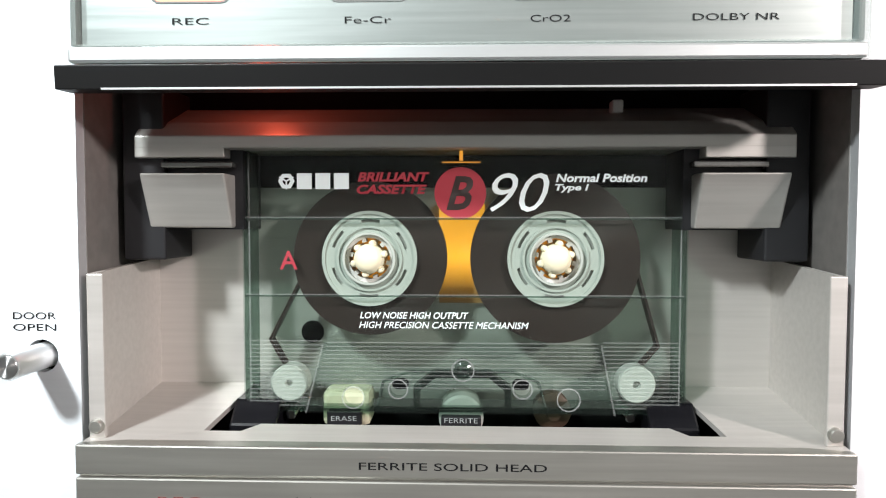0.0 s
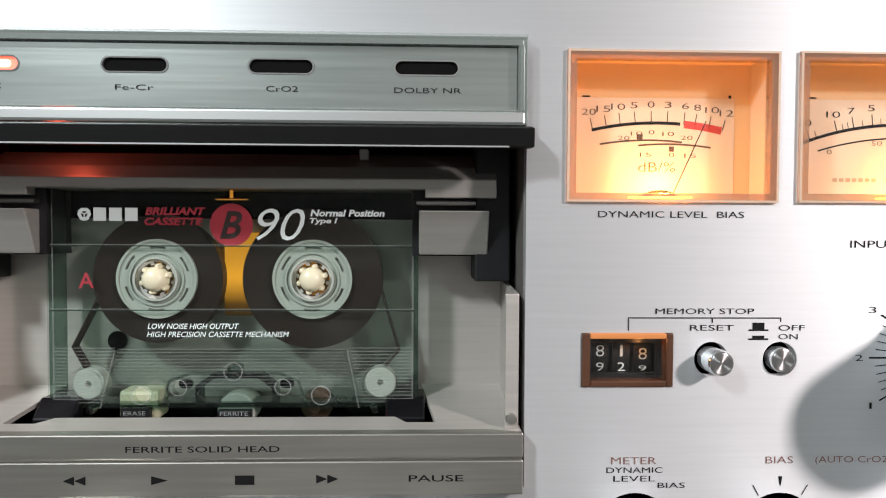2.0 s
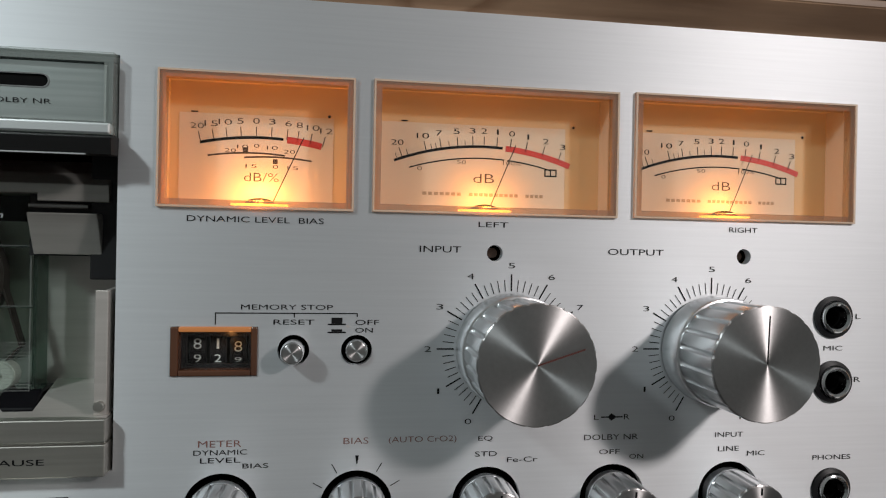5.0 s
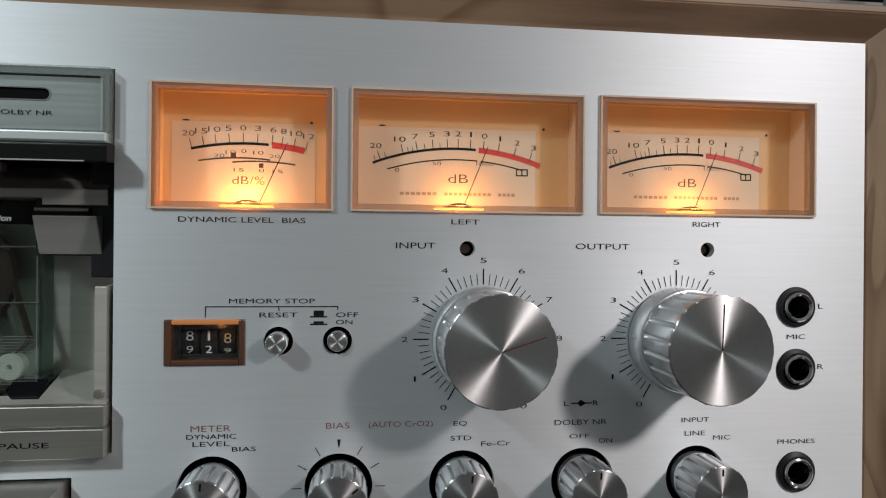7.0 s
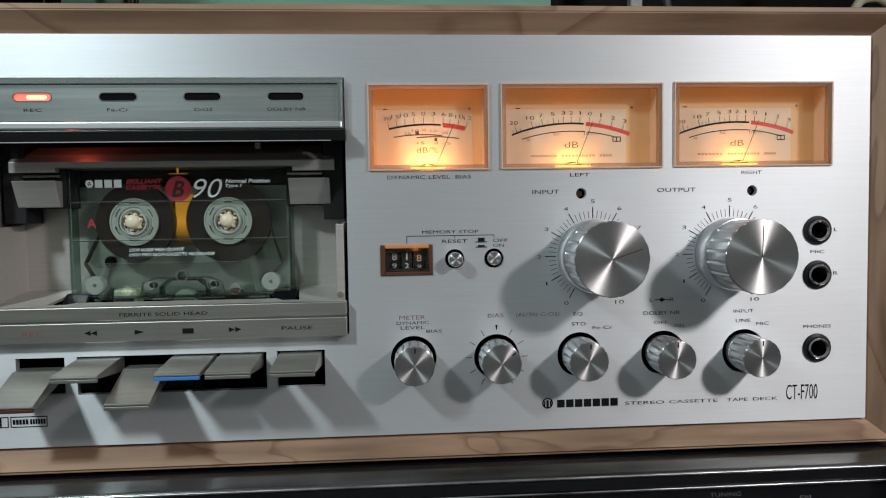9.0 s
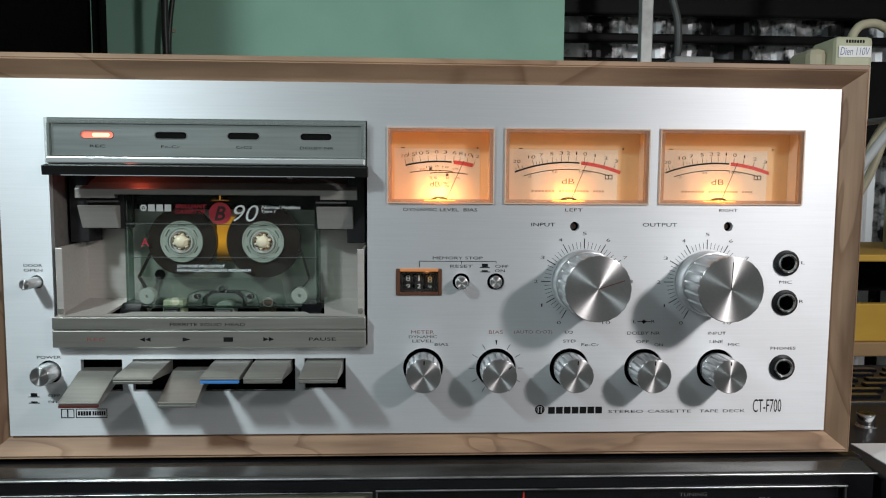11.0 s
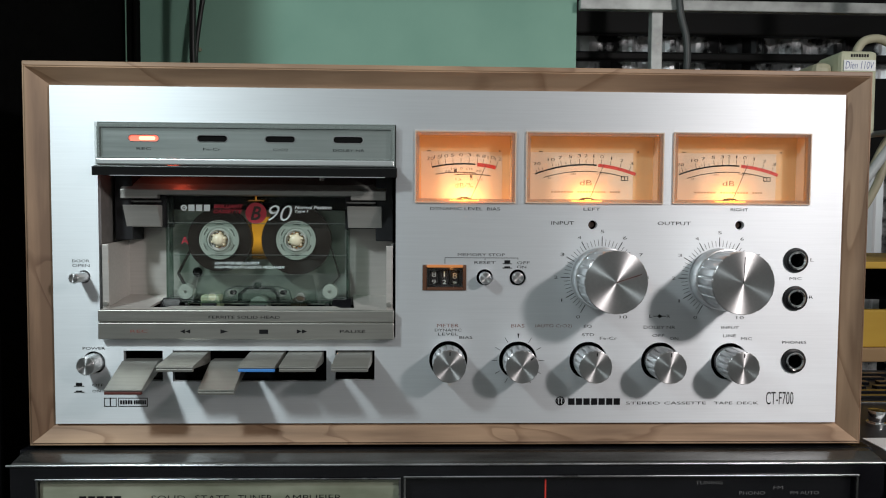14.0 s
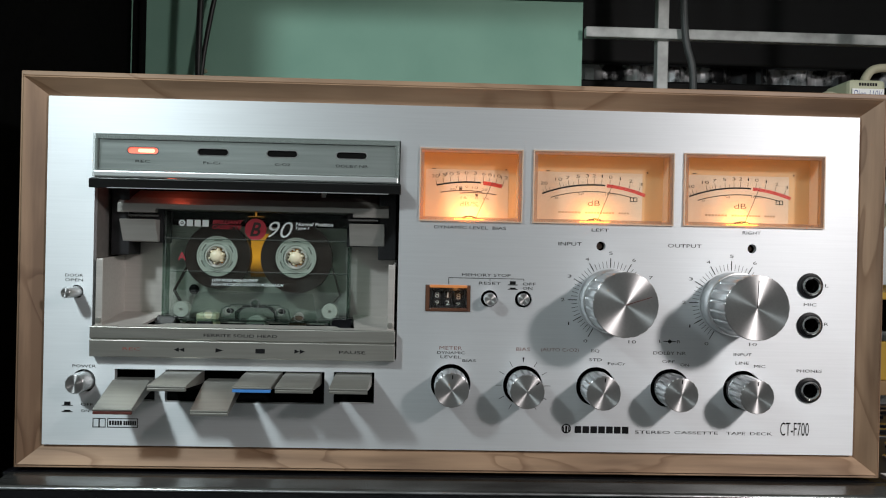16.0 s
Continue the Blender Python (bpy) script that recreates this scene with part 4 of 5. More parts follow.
part("symbol", join(tri(-80.8, 50.2, 2.7, 2.2, 1), tri(-78.1, 50.2, 2.7, 2.2, 1)), M["ink"], tray)
# rail over the cassette and its two grips
rail = part("holder_rail", join(prism([(12, 121.8), (12, 124.6), (16, 128.0), (27, 132.5), (30, 132.5), (30, 121.8)], -180.0, -36.6, 0.3), box(-180.0, -160.0, 12.02, 22, 119.8, 122.4, 0.25), box(-55.8, -36.6, 12.02, 22, 119.6, 122.4, 0.25)), M["rail"], deck, "champagne metal cassette holder rail")
part("screw", box(-74.0, -71.5, 20, 24, 130.5, 133.4, 0.4), M["hub"], rail)
for s in (-1, 1):
    c = -108.2
    a, b = c + s * 50.8, c + s * 69.4
    part("holder_grip", prism([(9.0, 116.2), (14.0, 104.4), (24, 104.4), (24, 116.2)], min(a, b), max(a, b), 0.4), M["rail"], deck, "champagne metal cassette grip")
    part("holder_arm", join(box(min(c + s * 49, c + s * 72), max(c + s * 49, c + s * 72), 16, 29, 104, 123), box(min(c + s * 66, c + s * 75.5), max(c + s * 66, c + s * 75.5), 14, 29, 97.2, 136, 0.5)), M["black"], deck)
    part("holder_bar", box(min(c + s * 50, c + s * 66), max(c + s * 50, c + s * 66), 12, 15.5, 117.6, 118.9, 0.3), M["worn_trim"], deck)
# head block below the cassette
part("erase_head", box(-140.4, -129.2, 20, 28, 58, 66.2, 1.2), M["cream"], deck)
part("erase_plate", join(box(-138.9, -131.0, 17.6, 20.1, 58.5, 62.2, 0.3)), M["black"], deck)
part("lettering", letters("ERASE", -137.9, -132.0, 60.0, 61.1, 17.5), M["cable_grey"], deck)
part("play_head", lathe(-108.0, 60.4, [(5.2, 28), (5.2, 20), (4.6, 19.5), (0, 19.4)], 40), M["hub"], deck, "", True)
part("play_plate", box(-112.6, -103.4, 17.6, 20, 57.5, 61.2, 0.4), M["black"], deck)
part("lettering", letters("FERRITE", -111.8, -104.2, 59.8, 60.9, 17.5), M["cable_grey"], deck)
for x in (-147.4, -69.4):
    part("guide_pin", lathe(x, 61.2, [(1.3, 26), (1.3, 18.6), (1.0, 18.1), (0, 18.0)], 20), M["chrome"], deck, "", True)
for a, b in ((-160.0, -149.4), (-66.4, -55.6)):
    part("corner_pad", prism([(12.5, 57.5), (12.5, 60.2), (17.5, 65.0), (27, 65.0), (27, 57.5)], a, b, 0.6), M["gloss_black"], deck)
part("capstan", lathe(-86.4, 60.8, [(4.4, 28), (4.4, 24), (3.4, 23.4), (1.6, 23.4), (1.4, 21), (0, 21)], 32), M["dial_brown"], deck, "", True)
# Black block for the shade under and behind the heads.
part("head_well_shade", box(-165, -52, 31.5, 40, 50, 60.5), M["void"], deck)
part("bay_lamp", box(-113.5, -102.5, 28.6, 29.6, 86, 110), M["amber_glow"], deck, "amber backlight behind the cassette")
part("bay_lamp_slit", box(-108.5, -107.7, 16.2, 16.6, 119.4, 121.6), M["amber_glow"], deck)
part("light_guide", box(-112.4, -103.8, 16.55, 16.9, 118.95, 119.2), M["amber_glow"], deck, "amber light guide over the cassette")
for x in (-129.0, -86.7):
    # Disc added behind each spindle to carry the bay lamp's amber glow.
    part("hub_glow_disc", lathe(x, 97.35, [(5.2, 30), (5.2, 26.6), (4.9, 26.3), (0, 26.3)], 40), M["amber_hub_glow"], deck, "amber disc added for the lamp glow inside the hub")
    sp = part("spindle", lathe(x, 97.35, [(3.4, 29), (3.4, 17.2), (3.0, 15.6), (2.0, 14.6), (0, 14.3)], 48), M["cream"], deck, "cream six toothed drive spindle", True)
    for k in range(6):
        a = math.pi * k / 3 + 0.3
        part("tooth", lathe(x + 3.55 * math.cos(a), 97.35 + 3.55 * math.sin(a), [(0.8, 27), (0.8, 17), (0.5, 16.2), (0, 16.0)], 12), M["cream"], sp, "", True)

# ---------- the cassette ----------
tape = thing("audio_cassette", P(-107.7, 22, 61.8), "clear smoke audio cassette with white reels and red print", "cassette")
CX0, CX1, CZ0, CZ1, CY, CT = -157.8, -57.5, 62.2, 125.6, 17.0, 8.8
hub_holes = [circle(x, 97.35, 5.4, 36) for x in (-129.0, -86.7)]
low = [circle(-132.4, 66.0, 2.3, 20), circle(-83.9, 65.9, 2.4, 20), circle(-122.2, 68.0, 2.0, 20), circle(-94.2, 68.2, 2.0, 20)]
shell = part("front_shell", plate(rect(CX0, CX1, CZ0, CZ1), hub_holes + low, CY, CY + 0.9), M["smoke"], tape, "smoke tinted clear plastic half")
part("back_shell", plate(rect(CX0, CX1, CZ0, CZ1), [circle(x, 97.35, 5.4, 36) for x in (-129.0, -86.7)] + [circle(a, b, 2.2, 20) for a, b in ((-132.4, 66.0), (-83.9, 65.9), (-122.2, 68.0), (-94.2, 68.2))], CY + CT, CY + CT), M["smoke"], tape)
part("rim", plate(rect(CX0, CX1, CZ0, CZ1), [rect(CX0 + 1.3, CX1 - 1.3, CZ0 + 1.2, CZ1 - 1.3)], CY + 0.92, CY + CT - 0.92), M["smoke_dark"], tape)
part("head_bulge", plate([(-143.2, 62.4), (-73.6, 62.4), (-76.8, 78.3), (-139.1, 78.3)], low, CY - 1.5, CY - 1.5), M["smoke_light"], tape)
for (x, rr), lab in zip(((-129.0, 17.7), (-86.7, 19.3)), ("a", "b")):
    part("tape_pack", plate(circle(x, 97.35, rr, 80), [circle(x, 97.35, 10.4, 48)], CY + 2.4, CY + 6.2), M["reel"], tape, "dark brown wound magnetic tape")
    slots = []
    for k in range(6):
        a0 = math.pi * k / 3 + 0.25
        slots.append([(x + 9.0 * math.cos(a0 + 0.5 * j / 5), 97.35 + 9.0 * math.sin(a0 + 0.5 * j / 5)) for j in range(6)] + [(x + 8.3 * math.cos(a0 + 0.5 * (5 - j) / 5), 97.35 + 8.3 * math.sin(a0 + 0.5 * (5 - j) / 5)) for j in range(6)])
    h = part("reel_hub", plate(circle(x, 97.35, 10.9, 64), [circle(x, 97.35, 4.7, 32)] + slots, CY + 1.5, CY + 2.3), M["hub"], tape, "milky white slotted reel hub")
    part("hub_web", plate(circle(x, 97.35, 10.3, 48), [circle(x, 97.35, 7.4, 40)], CY + 2.31, CY + 2.39), M["hub_back"], h)
    part("ring", plate(circle(x, 97.35, 10.9, 64), [circle(x, 97.35, 10.2, 64)], CY + 1.1, CY + 1.49), M["hub"], h)
    part("ring", plate(circle(x, 97.35, 7.5, 48), [circle(x, 97.35, 7.0, 48)], CY + 1.0, CY + 1.49), M["hub"], h)
    part("ring", lathe(x, 97.35, [(6.0, CY + 1.6), (6.0, CY + 0.2), (5.5, CY + 0.2), (5.3, CY + 5.0)], 48), M["hub"], h, "", True)
    for k in range(6):
        a = math.pi * k / 3 + 0.82
        ca, sa = math.cos(a), math.sin(a)
        part("tooth", plate([(x + 4.9 * ca - .5 * sa, 97.35 + 4.9 * sa + .5 * ca), (x + 4.9 * ca + .5 * sa, 97.35 + 4.9 * sa - .5 * ca), (x + 3.9 * ca + .5 * sa, 97.35 + 3.9 * sa - .5 * ca), (x + 3.9 * ca - .5 * sa, 97.35 + 3.9 * sa + .5 * ca)], [], CY + 1.6, CY + 4), M["hub"], h)
for x, z in ((-147.9, 68.3), (-68.0, 68.6)):
    g = part("guide_roller", lathe(x, z, [(4.3, CY + 6), (4.3, CY + 2.0), (4.0, CY + 1.7), (0.9, CY + 1.7), (0.8, CY + 3), (0, CY + 3)], 40), M["hub"], tape, "", True)
    part("boss", plate(circle(x, z, 5.0, 36), [circle(x, z, 4.5, 36)], CY - 0.35, CY - 0.05), M["clear"], tape)
for q in ([(-145.8, 92), (-145.2, 92), (-152.2, 78.4), (-152.8, 78.4)], [(-68.6, 96), (-68.0, 96), (-62.6, 77.2), (-63.2, 77.2)],
          [(-152.8, 78.4), (-152.2, 78.4), (-149.0, 72.6), (-149.6, 72.6)], [(-63.2, 77.2), (-62.6, 77.2), (-66.2, 73.0), (-66.8, 73.0)]):
    part("tape_run", plate(q, [], CY + 2.6, CY + 6), M["reel"], tape)
for i in range(17):
    z = 63.6 + i * 0.93
    t0 = (z - 62.4) / 15.9
    xl, xr = -143.2 + 4.1 * t0, -73.6 - 3.2 * t0
    part("rib", flat(rect(CX0 + 1.5, xl - 0.6, z, z + 0.26), CY - 0.2), M["hub_clear"], tape)
    part("rib", flat(rect(xr + 0.6, CX1 - 1.5, z, z + 0.26), CY - 0.2), M["hub_clear"], tape)
    if i > 4:
        part("rib", flat(rect(xl + 0.8, xr - 0.8, z, z + 0.22), CY - 1.62), M["hub_clear"], tape)
# moulded edges of the head opening and shell, their glints painted as pale strokes
EY = CY - 1.56
outline = [(-143.2, 62.4), (-139.1, 78.3), (-76.8, 78.3), (-73.6, 62.4)]
for (ax, az), (bx, bz) in (outline[:2], outline[2:]):
    part("moulded_edge", stroke(ax, az, bx, bz, 0.4, EY), M["edge_glint"], tape)
frame_line = [(-127.4, 62.6), (-125.8, 69.2), (-119.8, 71.4), (-95.8, 71.4), (-90.4, 69.2), (-88.6, 62.6)]
for (ax, az), (bx, bz) in zip(frame_line, frame_line[1:]):
    part("moulded_edge", stroke(ax, az, bx, bz, 0.7, CY + 1.2), M["smoke_dark"], tape)
    part("moulded_edge", stroke(ax, az + 0.6, bx, bz + 0.6, 0.3, CY + 1.1), M["edge_glint"], tape)
for cx, cz, rr in ((-132.4, 66.0, 2.3), (-83.9, 65.9, 2.4), (-122.2, 68.0, 2.0), (-94.2, 68.2, 2.0), (-107.6, 72.4, 2.3)):
    part("moulded_edge", plate(circle(cx, cz, rr + 0.3, 28), [circle(cx, cz, rr, 28)], EY - 0.1, EY), M["edge_glint"], tape)
for cx in (-122.2, -94.2):
    part("slot", plate(pill(cx, 67.9, 4.0, 2.6), [], CY + 4.0, CY + 4.4), M["strip_black"], tape)
for z in (106.6, 89.1):
    part("moulded_edge", stroke(CX0 + 0.8, z + 0.15, CX1 - 0.8, z + 0.15, 0.25, CY - 0.32), M["edge_glint"], tape)
for x in (CX0 + 1.6, CX1 - 1.6):
    part("moulded_edge", stroke(x, CZ0 + 0.8, x, CZ1 - 1.0, 0.35, CY - 0.1), M["edge_glint"], tape)
for z in (106.2, 88.7):
    part("ridge", box(CX0 + 0.6, CX1 - 0.6, CY - 0.3, CY - 0.03, z, z + 0.4), M["smoke_dark"], tape)
part("felt_frame", plate([(-119, 62.6), (-96.5, 62.6), (-96.5, 67.6), (-101, 71.0), (-114.5, 71.0), (-119, 67.6)], [[(-117.6, 62.9), (-97.9, 62.9), (-97.9, 66.8), (-101.6, 69.8), (-113.9, 69.8), (-117.6, 66.8)]], CY + 2, CY + 6), M["smoke_dark"], tape)
part("screw", lathe(-107.6, 72.4, [(1.9, CY + 3), (1.9, CY - 1.6), (1.4, CY - 1.9), (0.9, CY - 1.2), (0, CY - 1.2)], 24), M["smoke_dark"], tape)
PY = CY - 0.06
part("print_mark", join(plate(circle(-147.6, 114.9, 1.9, 6), [circle(-147.6, 114.9, 0.9, 6)], PY, PY), *[stroke(-147.6, 114.9, -147.6 + 1.9 * math.cos(a), 114.9 + 1.9 * math.sin(a), 0.35, PY - 0.02) for a in (0.52, 2.62, 4.71)]), M["white_ink"], tape)
blocks(3, -145.2, -133.4, 113.1, 116.7, PY, 0.2, M["white_ink"], tape)
for s, a, b, c, d, mt, sl, bo in (("BRILLIANT", -131.4, -115.2, 114.8, 116.9, "tape_red", 0.25, 0.045), ("CASSETTE", -131.6, -115.8, 112.0, 114.1, "tape_red", 0.25, 0.045),
                                  ("90", -101.6, -88.4, 108.0, 116.7, "white_ink", 0.3, 0.002), ("Normal Position", -87.0, -66.8, 114.6, 116.5, "white_ink", 0.2, 0.04), ("Type I", -87.2, -79.6, 112.3, 114.2, "white_ink", 0.2, 0.04),
                                  ("A", -149.3, -145.2, 94.9, 99.1, "tape_red", 0.0, 0.02), ("LOW NOISE HIGH OUTPUT", -131.0, -106.4, 83.8, 85.3, "white_ink", 0.25, 0.02),
                                  ("HIGH PRECISION CASSETTE MECHANISM", -131.2, -92.8, 81.6, 83.1, "white_ink", 0.25, 0.012)):
    part("print", letters(s, a, b, c, d, PY, sl, bo), M[mt], tape)
part("print_badge", plate(circle(-108.3, 112.2, 5.8, 48), [], PY, PY), M["tape_red"], tape, "round red badge")
part("print", letters("B", -111.4, -105.4, 108.4, 116.0, PY - 0.04, 0.3, 0.03), M["reel"], tape)

# ---------- tuner amplifier under the case ----------
amp = thing("tuner_amplifier", P(0, 80, -190), "old black tuner amplifier with worn chrome trim, under the tape deck", "amplifier")
part("body", box(-226, 228, -6, 290, -186, -12.04, 1), M["gloss_black"], amp)
for sx in (-190, 190):
    for yy in (20, 260):
        part("foot", box(sx - 14, sx + 14, yy - 14, yy + 14, -190, -186, 1), M["black"], amp)
for sx in (-180, 180):
    for yy in (20, 260):
        part("pad", box(sx - 12, sx + 12, yy - 12, yy + 12, -12.0, -10.1, 0.3), M["black"], case)
part("top_trim", prism([(-20.6, -14.6), (-19.6, -13.8), (-11.6, -12.0), (-6.2, -12.0), (-6.2, -17), (-20.6, -15.2)], -221.5, 223.5, 0.25), M["worn_trim"], amp, "worn chrome top trim")
part("edge_bead", tube([(-223.5, -20.9, -15.0), (-80, -20.9, -15.0), (80, -20.9, -15.0), (225.5, -20.9, -15.0)], 0.62, 12), M["bead"], amp, "bright worn front edge of the trim", True)
part("face", plate(rect(-222, 224, -186, -14.6), [rect(-208.5, -27.5, -150, -22.4), rect(-24.5, 209.5, -150, -21.6)], -20.6, -6), M["gloss_black"], amp)
part("dial_plate", plate(rect(-208.4, -27.6, -149.9, -22.6), [], -18.6, -17), M["dial_glass"], amp, "tarnished silver name plate")
part("dial_scale", plate(rect(-24.4, 209.4, -149.9, -21.8), [], -18.4, -17), M["gloss_black"], amp)
part("plate_trim", plate(rect(-209.2, -26.8, -150.6, -21.8), [rect(-208.2, -27.8, -149.8, -22.7)], -21.2, -20.4), M["worn_trim"], amp)
part("plate_trim", plate(rect(-25.2, 210.2, -150.6, -21.0), [rect(-24.2, 209.2, -149.8, -21.9)], -21.2, -20.4), M["worn_trim"], amp)
part("plate_bead", tube([(-209.2, -21.4, -21.9), (-120, -21.4, -21.9), (-26.8, -21.4, -21.9)], 0.42, 10), M["bead"], amp, "", True)
part("plate_bead", tube([(-25.2, -21.4, -21.1), (90, -21.4, -21.1), (210.2, -21.4, -21.1)], 0.42, 10), M["bead"], amp, "", True)
blocks(5, -189.0, -168.0, -34.0, -31.4, -18.7, 0.2, M["ink"], amp)
for s, a, b in (("SOLID", -153, -136), ("STATE", -131, -114), ("TUNER", -109.5, -92), ("AMPLIFIER", -86.5, -57)):
    part("lettering", letters(s, a, b, -34.4, -31.2, -18.7), M["ink"], amp)
for s, a, b, c, d in (("TUNING", 126.0, 140.0, -26.8, -25.0), ("PHONO", 149.0, 162.5, -32.4, -30.6), ("FM", 167, 172, -29.6, -27.8), ("FM AUTO", 176, 191, -32.4, -30.6)):
    part("lettering", letters(s, a, b, c, d, -18.5), M["steel_dark"], amp)
part("pointer", box(47.2, 48.0, -18.9, -18.5, -60, -23.5), M["dial_red"], amp, "red tuning pointer")

# ---------- loudspeaker, wall cables ----------
spk = thing("loudspeaker", P(-420, 250, -190), "tall black loudspeaker cabinet with ribbed edge beside the tape deck", "speaker")
part("cabinet", box(-640, -276, 60, 240, -190, 700, 2), M["speaker"], spk)
for i, x in enumerate((-296, -287, -279, -271, -266)):
    part("rib", box(x, x + 2.2, 228 + i * 2, 246, -186, 696, 0.6), M["speaker"], spk)


def cable(name, pts, r, mt, label):
    o = thing(name, P(*pts[0]), label, "cable", "loose cables")
    part("cord", tube(pts, r), mt, o, "", True)


cable("wall_cable", [(-257, 366, 388), (-258.5, 366, 341), (-259.3, 366, 292), (-259, 366, 240), (-264, 368, 60), (-264, 372, -160)], 3.4, M["cable_black"], "black cable hanging in front of the green wall")
cable("wall_cable", [(-250, 396, 388), (-258, 396, 346), (-265.5, 396, 294), (-267, 396, 240), (-270, 396, 60), (-270, 392, -160)], 2.6, M["cable_black"], "thin dark cable slanting behind the tape deck")
nail = thing("wall_plug", P(-269.4, 418, 298), "tiny pale plug set in the green wall", "wall plug")
part("head", lathe(-269.4, 298, [(2.4, 420), (2.2, 417.5), (0, 417)], 14), M["cable_beige"], nail)

# Unseen board added overhead to cast the dark band along the wall's top.
sh = thing("wall_shade_board", P(-60, 419.9, 398), "plain dark board out of view, added to shade the top of the green wall", "shelf")
part("board", box(-330, 158, 150, 419.9, 389, 407, 1), M["black"], sh)

# ---------- steel rack with tin sheet ----------
rack = thing("steel_rack", P(300, 420, -190), "grey painted perforated steel rack", "rack")
part("post", box(243, 256, 414, 426, -190, 760, 1), M["steel"], rack)
part("crossbar", box(158.5, 900, 404, 413.5, 345.6, 357.2, 1), M["steel"], rack)
part("post", box(652, 672, 560, 580, -190, 760, 1), M["steel"], rack)
tin = thing("tin_sheet", P(500, 560, -190), "dark corrugated tin sheet standing behind the rack", "metal sheet")
bm = bmesh.new()
prev = None
random.seed(4)
n = 150
for i in range(n + 1):
    x = 160 + i * 6.0
    d = 12 * math.sin(i * 0.62) + random.uniform(-5, 5)
    pair = (bm.verts.new(P(x, 600 + d, -180)), bm.verts.new(P(x, 600 + d, 600)))
    if prev:
        bm.faces.new((prev[0], pair[0], pair[1], prev[1]))
    prev = pair
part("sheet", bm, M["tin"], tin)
# Black boards added to darken the tin above, between and below its bright rows.
for z0, z1 in ((361, 560), (326, 338), (180, 306)):
    part("dark_board", box(150, 1080, 560, 575, z0, z1, 3), M["strip_black"], tin, "black horizontal board added to darken part of the tin")
cable("rack_cable", [(262, 396, 640), (264, 396, 430), (268, 396, 348), (276.6, 396, 311), (276, 394, 274), (262, 386, 258)], 4.0, M["cable_dark"], "grey cable hanging from the rack")
jb = thing("junction_box", P(292, 395, 258), "small grey junction box on the rack", "box")
part("body", box(271, 314, 386, 413.9, 246, 273, 2), M["dull_white"], jb)

# ---------- adapter with hand-written label ----------
ad = thing("power_adapter", P(362, 250, 186), "beige plug-in power adapter with a white hand-written label", "adapter")
part("body", box(346.5, 379.5, 225, 262, 186, 258.5, 4), M["beige"], ad)
part("side_shell", box(330, 347, 235, 270, 192, 251, 6), M["cable_beige"], ad)
part("label", box(349.0, 377.0, 224.4, 225.2, 240.8, 250.0), M["paper"], ad, "white paper label")
part("lettering", letters("Dien 110V", 350.2, 375.6, 242.4, 248.8, 224.3, 0.2), M["pen"], ad)
part("maker_mark", bars(7, 355, 371, 252.6, 255.2, 224.9), M["ink"], ad)
part("switch", box(366, 374, 222.5, 225.2, 204, 220, 0.8), M["tan"], ad)
cable("adapter_cable", [(371, 242, 257), (372, 242, 264), (380, 243, 272), (398, 246, 273), (416, 252, 260), (424, 258, 212), (410, 262, 150), (392, 266, 110), (380, 270, 76)], 3.8, M["cable_beige"], "beige cable arching out of the adapter")

# ---------- clutter beside the deck ----------
cable("loose_cable", [(300, 200, 90), (340, 205, 120), (400, 215, 190), (470, 230, 230), (560, 260, 250)], 4.0, M["cable_grey"], "grey cable running up behind the case")
cable("loose_cable", [(300, 240, 74), (350, 235, 110), (384, 240, 150), (420, 262, 190), (470, 285, 214)], 4.0, M["cable_beige"], "beige cable curving up behind the case")
cable("loose_cable", [(330, 280, 190), (400, 285, 192), (470, 280, 200)], 3.0, M["cable_grey"], "thin grey cable behind the case")
cable("loose_cable", [(436, 270, 75), (440, 270, 160), (448, 270, 240), (452, 272, 300), (456, 280, 520)], 4.5, M["cable_grey"], "grey cable standing along the rack")
cable("loose_cable", [(446, 280, 75), (450, 280, 160), (456, 280, 240), (461, 284, 320), (464, 292, 520)], 4.0, M["steel"], "pale grey conduit along the rack")
cable("loose_cable", [(440, 230, 170), (470, 225, 140), (500, 220, 90), (560, 215, 70)], 2.6, M["cable_black"], "thin black cable beside the case")
cable("loose_cable", [(430, 235, 120), (460, 230, 100), (500, 225, 60), (540, 220, 50)], 2.6, M["cable_black"], "thin black lead beside the case")
roll = thing("black_tube", P(380, 260, 150), "short black plastic tube behind the case", "tube")
part("tube", tube([(300, 290, 128), (350, 290, 128), (392, 292, 128)], 11, 20), M["black"], roll, "", True)
ps = thing("power_strip", P(500, 310, 75), "beige power strip with glowing red switches behind the case", "power strip")
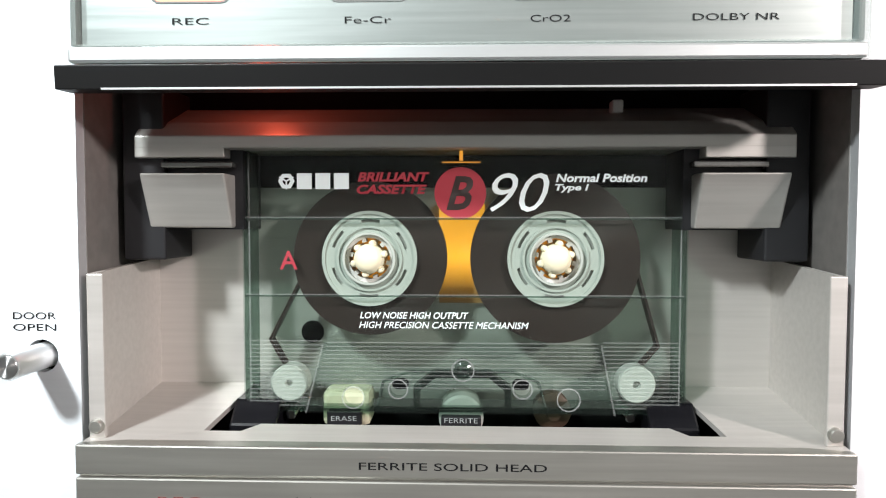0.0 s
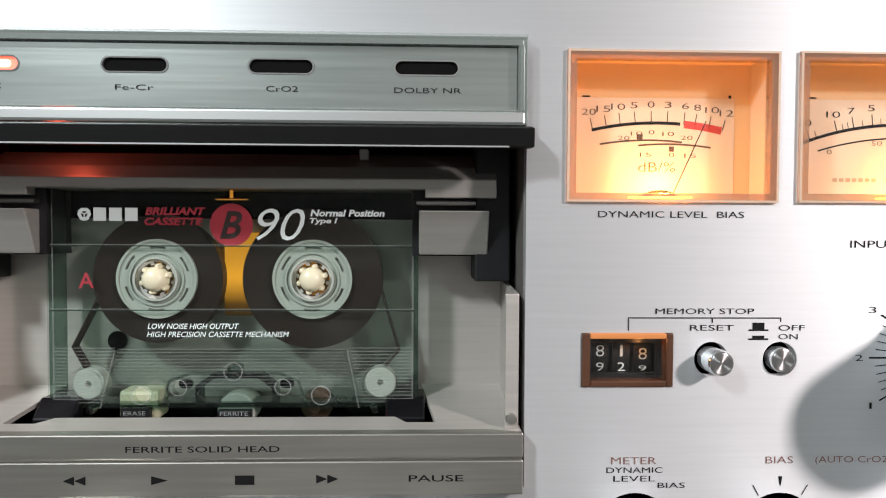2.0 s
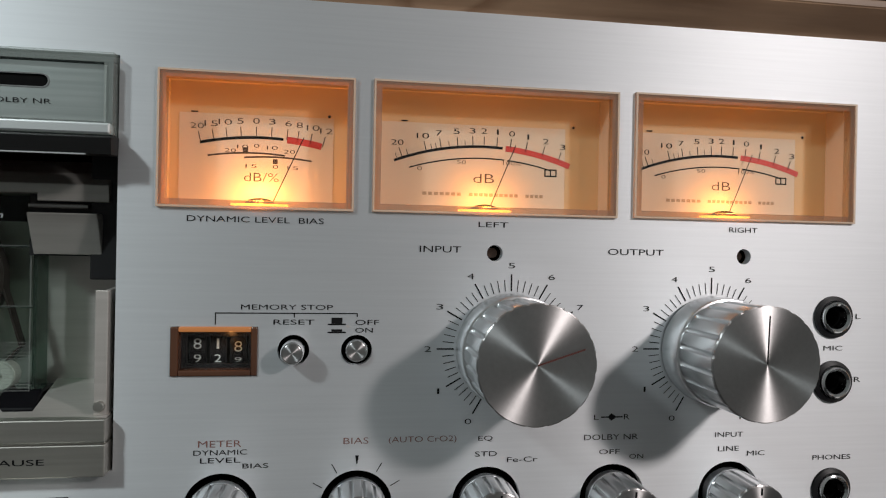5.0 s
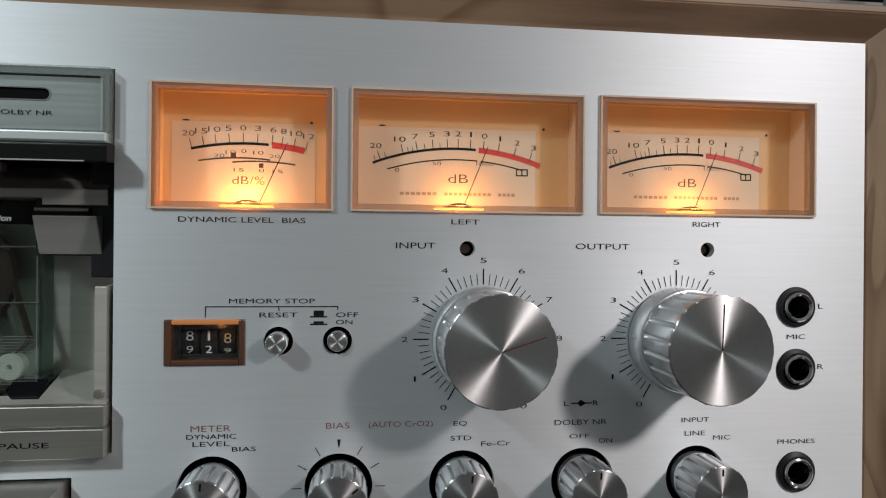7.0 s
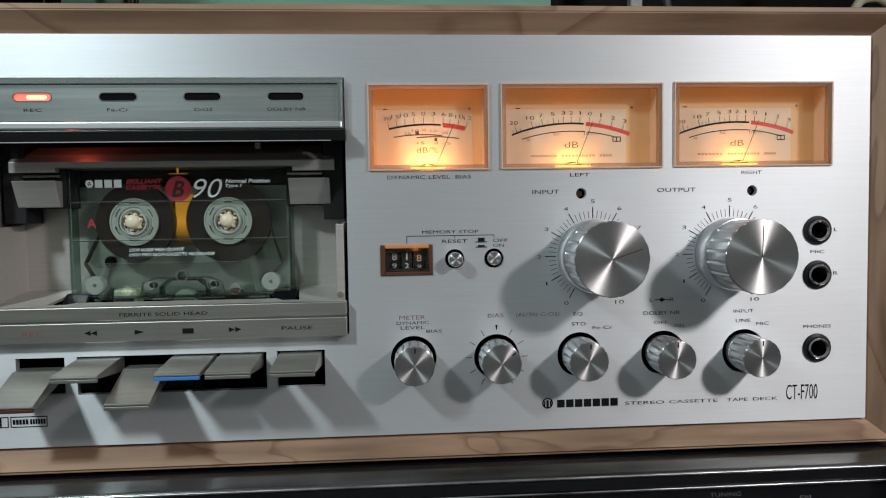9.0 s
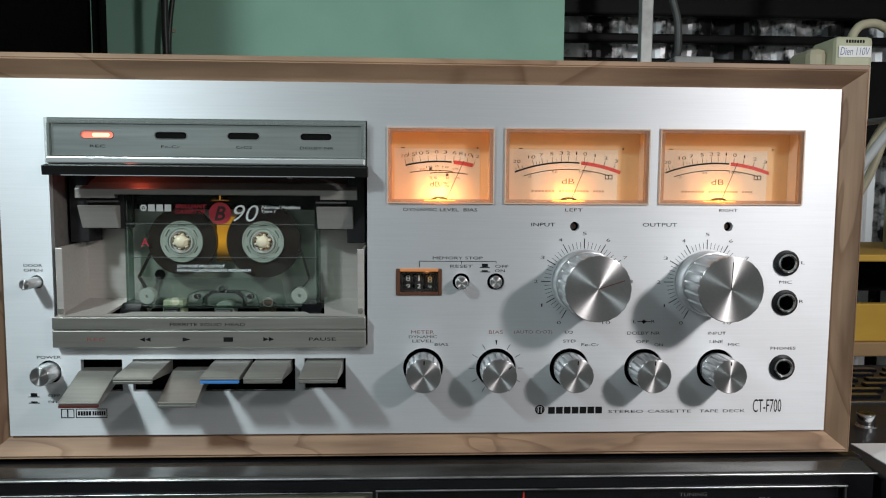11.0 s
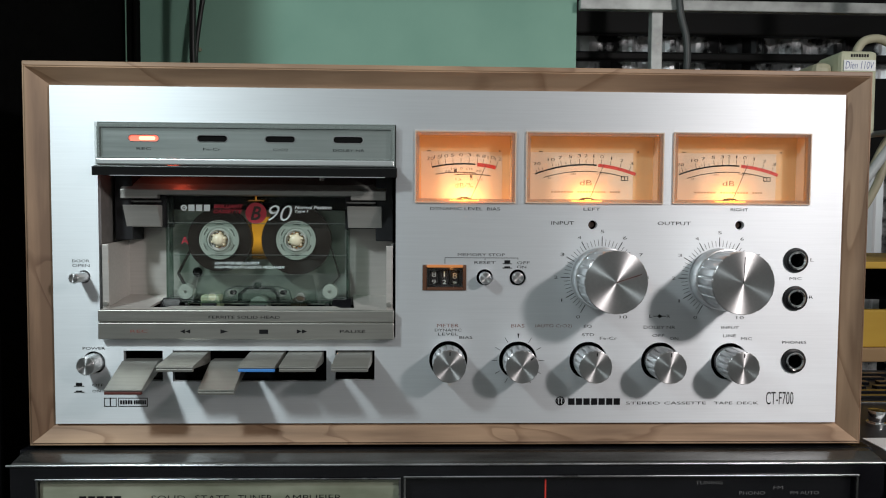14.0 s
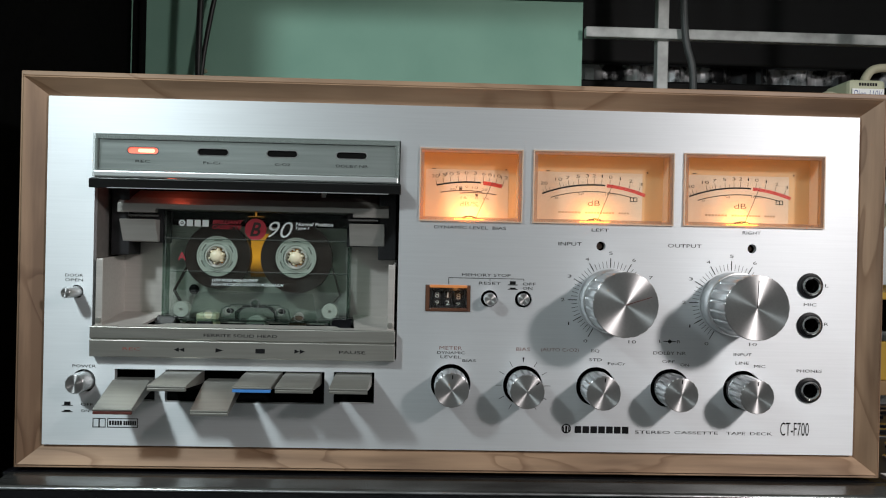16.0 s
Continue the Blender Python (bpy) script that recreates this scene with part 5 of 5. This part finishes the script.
part("body", box(470, 528, 300, 330, 75, 232, 4), M["beige"], ps)
for z in (101, 147, 185, 206):
    w = part("switch", box(480, 497, 296, 301, z - 6, z + 6, 2), M["led"] if z < 200 else M["red_paint"], ps, "lit red rocker switch")
    if z < 180:
        part("lamp", lathe(488, z, [(4, 296.5), (3, 294.5), (0, 294)], 16), M["led_core"], w)
yb = thing("yellow_shelf", P(520, 270, -190), "yellow painted shelf box with a dark opening", "shelf")
part("top", box(290, 860, 210, 370, 69, 75, 1), M["yellow"], yb)
# Solid black block in place of the shade inside the opening.
part("shade_fill", box(290, 860, 290, 368, 33, 69), M["void"], yb)
part("front_board", box(290, 860, 212, 220, 0.5, 33, 1), M["yellow"], yb)
part("lower_board", box(290, 860, 209, 221, -12, 0.3, 1), M["tan"], yb)
for x in (296, 840):
    part("leg", box(x, x + 16, 222, 360, -190, 33), M["black"], yb)
mx = thing("black_mixer", P(430, 80, -190), "flat black mixer with slotted top and chrome knob", "mixer")
part("body", box(231, 640, -60, 206, -190, -18, 1.5), M["black"], mx)
for i in range(10):
    for k in range(6):
        part("vent_slat", box(262 + i * 34 + (k % 2) * 12, 288 + i * 34 + (k % 2) * 12, 112 + k * 14, 118 + k * 14, -18.2, -15.6, 0.6), M["gloss_black"], mx)
part("trim_strip", box(240, 632, 100, 102.5, -18.2, -16.6, 0.4), M["worn_trim"], mx)
part("top_sheet", box(243, 632, -56, 26, -18.2, -17.4, 0.2), M["paper"], mx, "white top plate")


def upright(cx, cy, profile, n=32):
    bm = lathe(0, 0, [(r, h) for r, h in profile], n)
    for v in bm.verts:
        x, y, z = v.co.x, v.co.y, v.co.z - BASE
        v.co = Vector((cx * MM + x, cy * MM + z, BASE + y))
    bmesh.ops.recalc_face_normals(bm, faces=bm.faces[:])
    return bm


kb = part("knob", upright(268, 50, [(4.2, -15.2), (5.2, -8.4), (4.9, -7.8), (0, -7.7)]), M["chrome"], mx, "chrome knob", True)
part("skirt", upright(268, 50, [(5.8, -18.0), (5.8, -15.7), (5.3, -15.2), (0, -15.2)]), M["chrome"], kb, "", True)
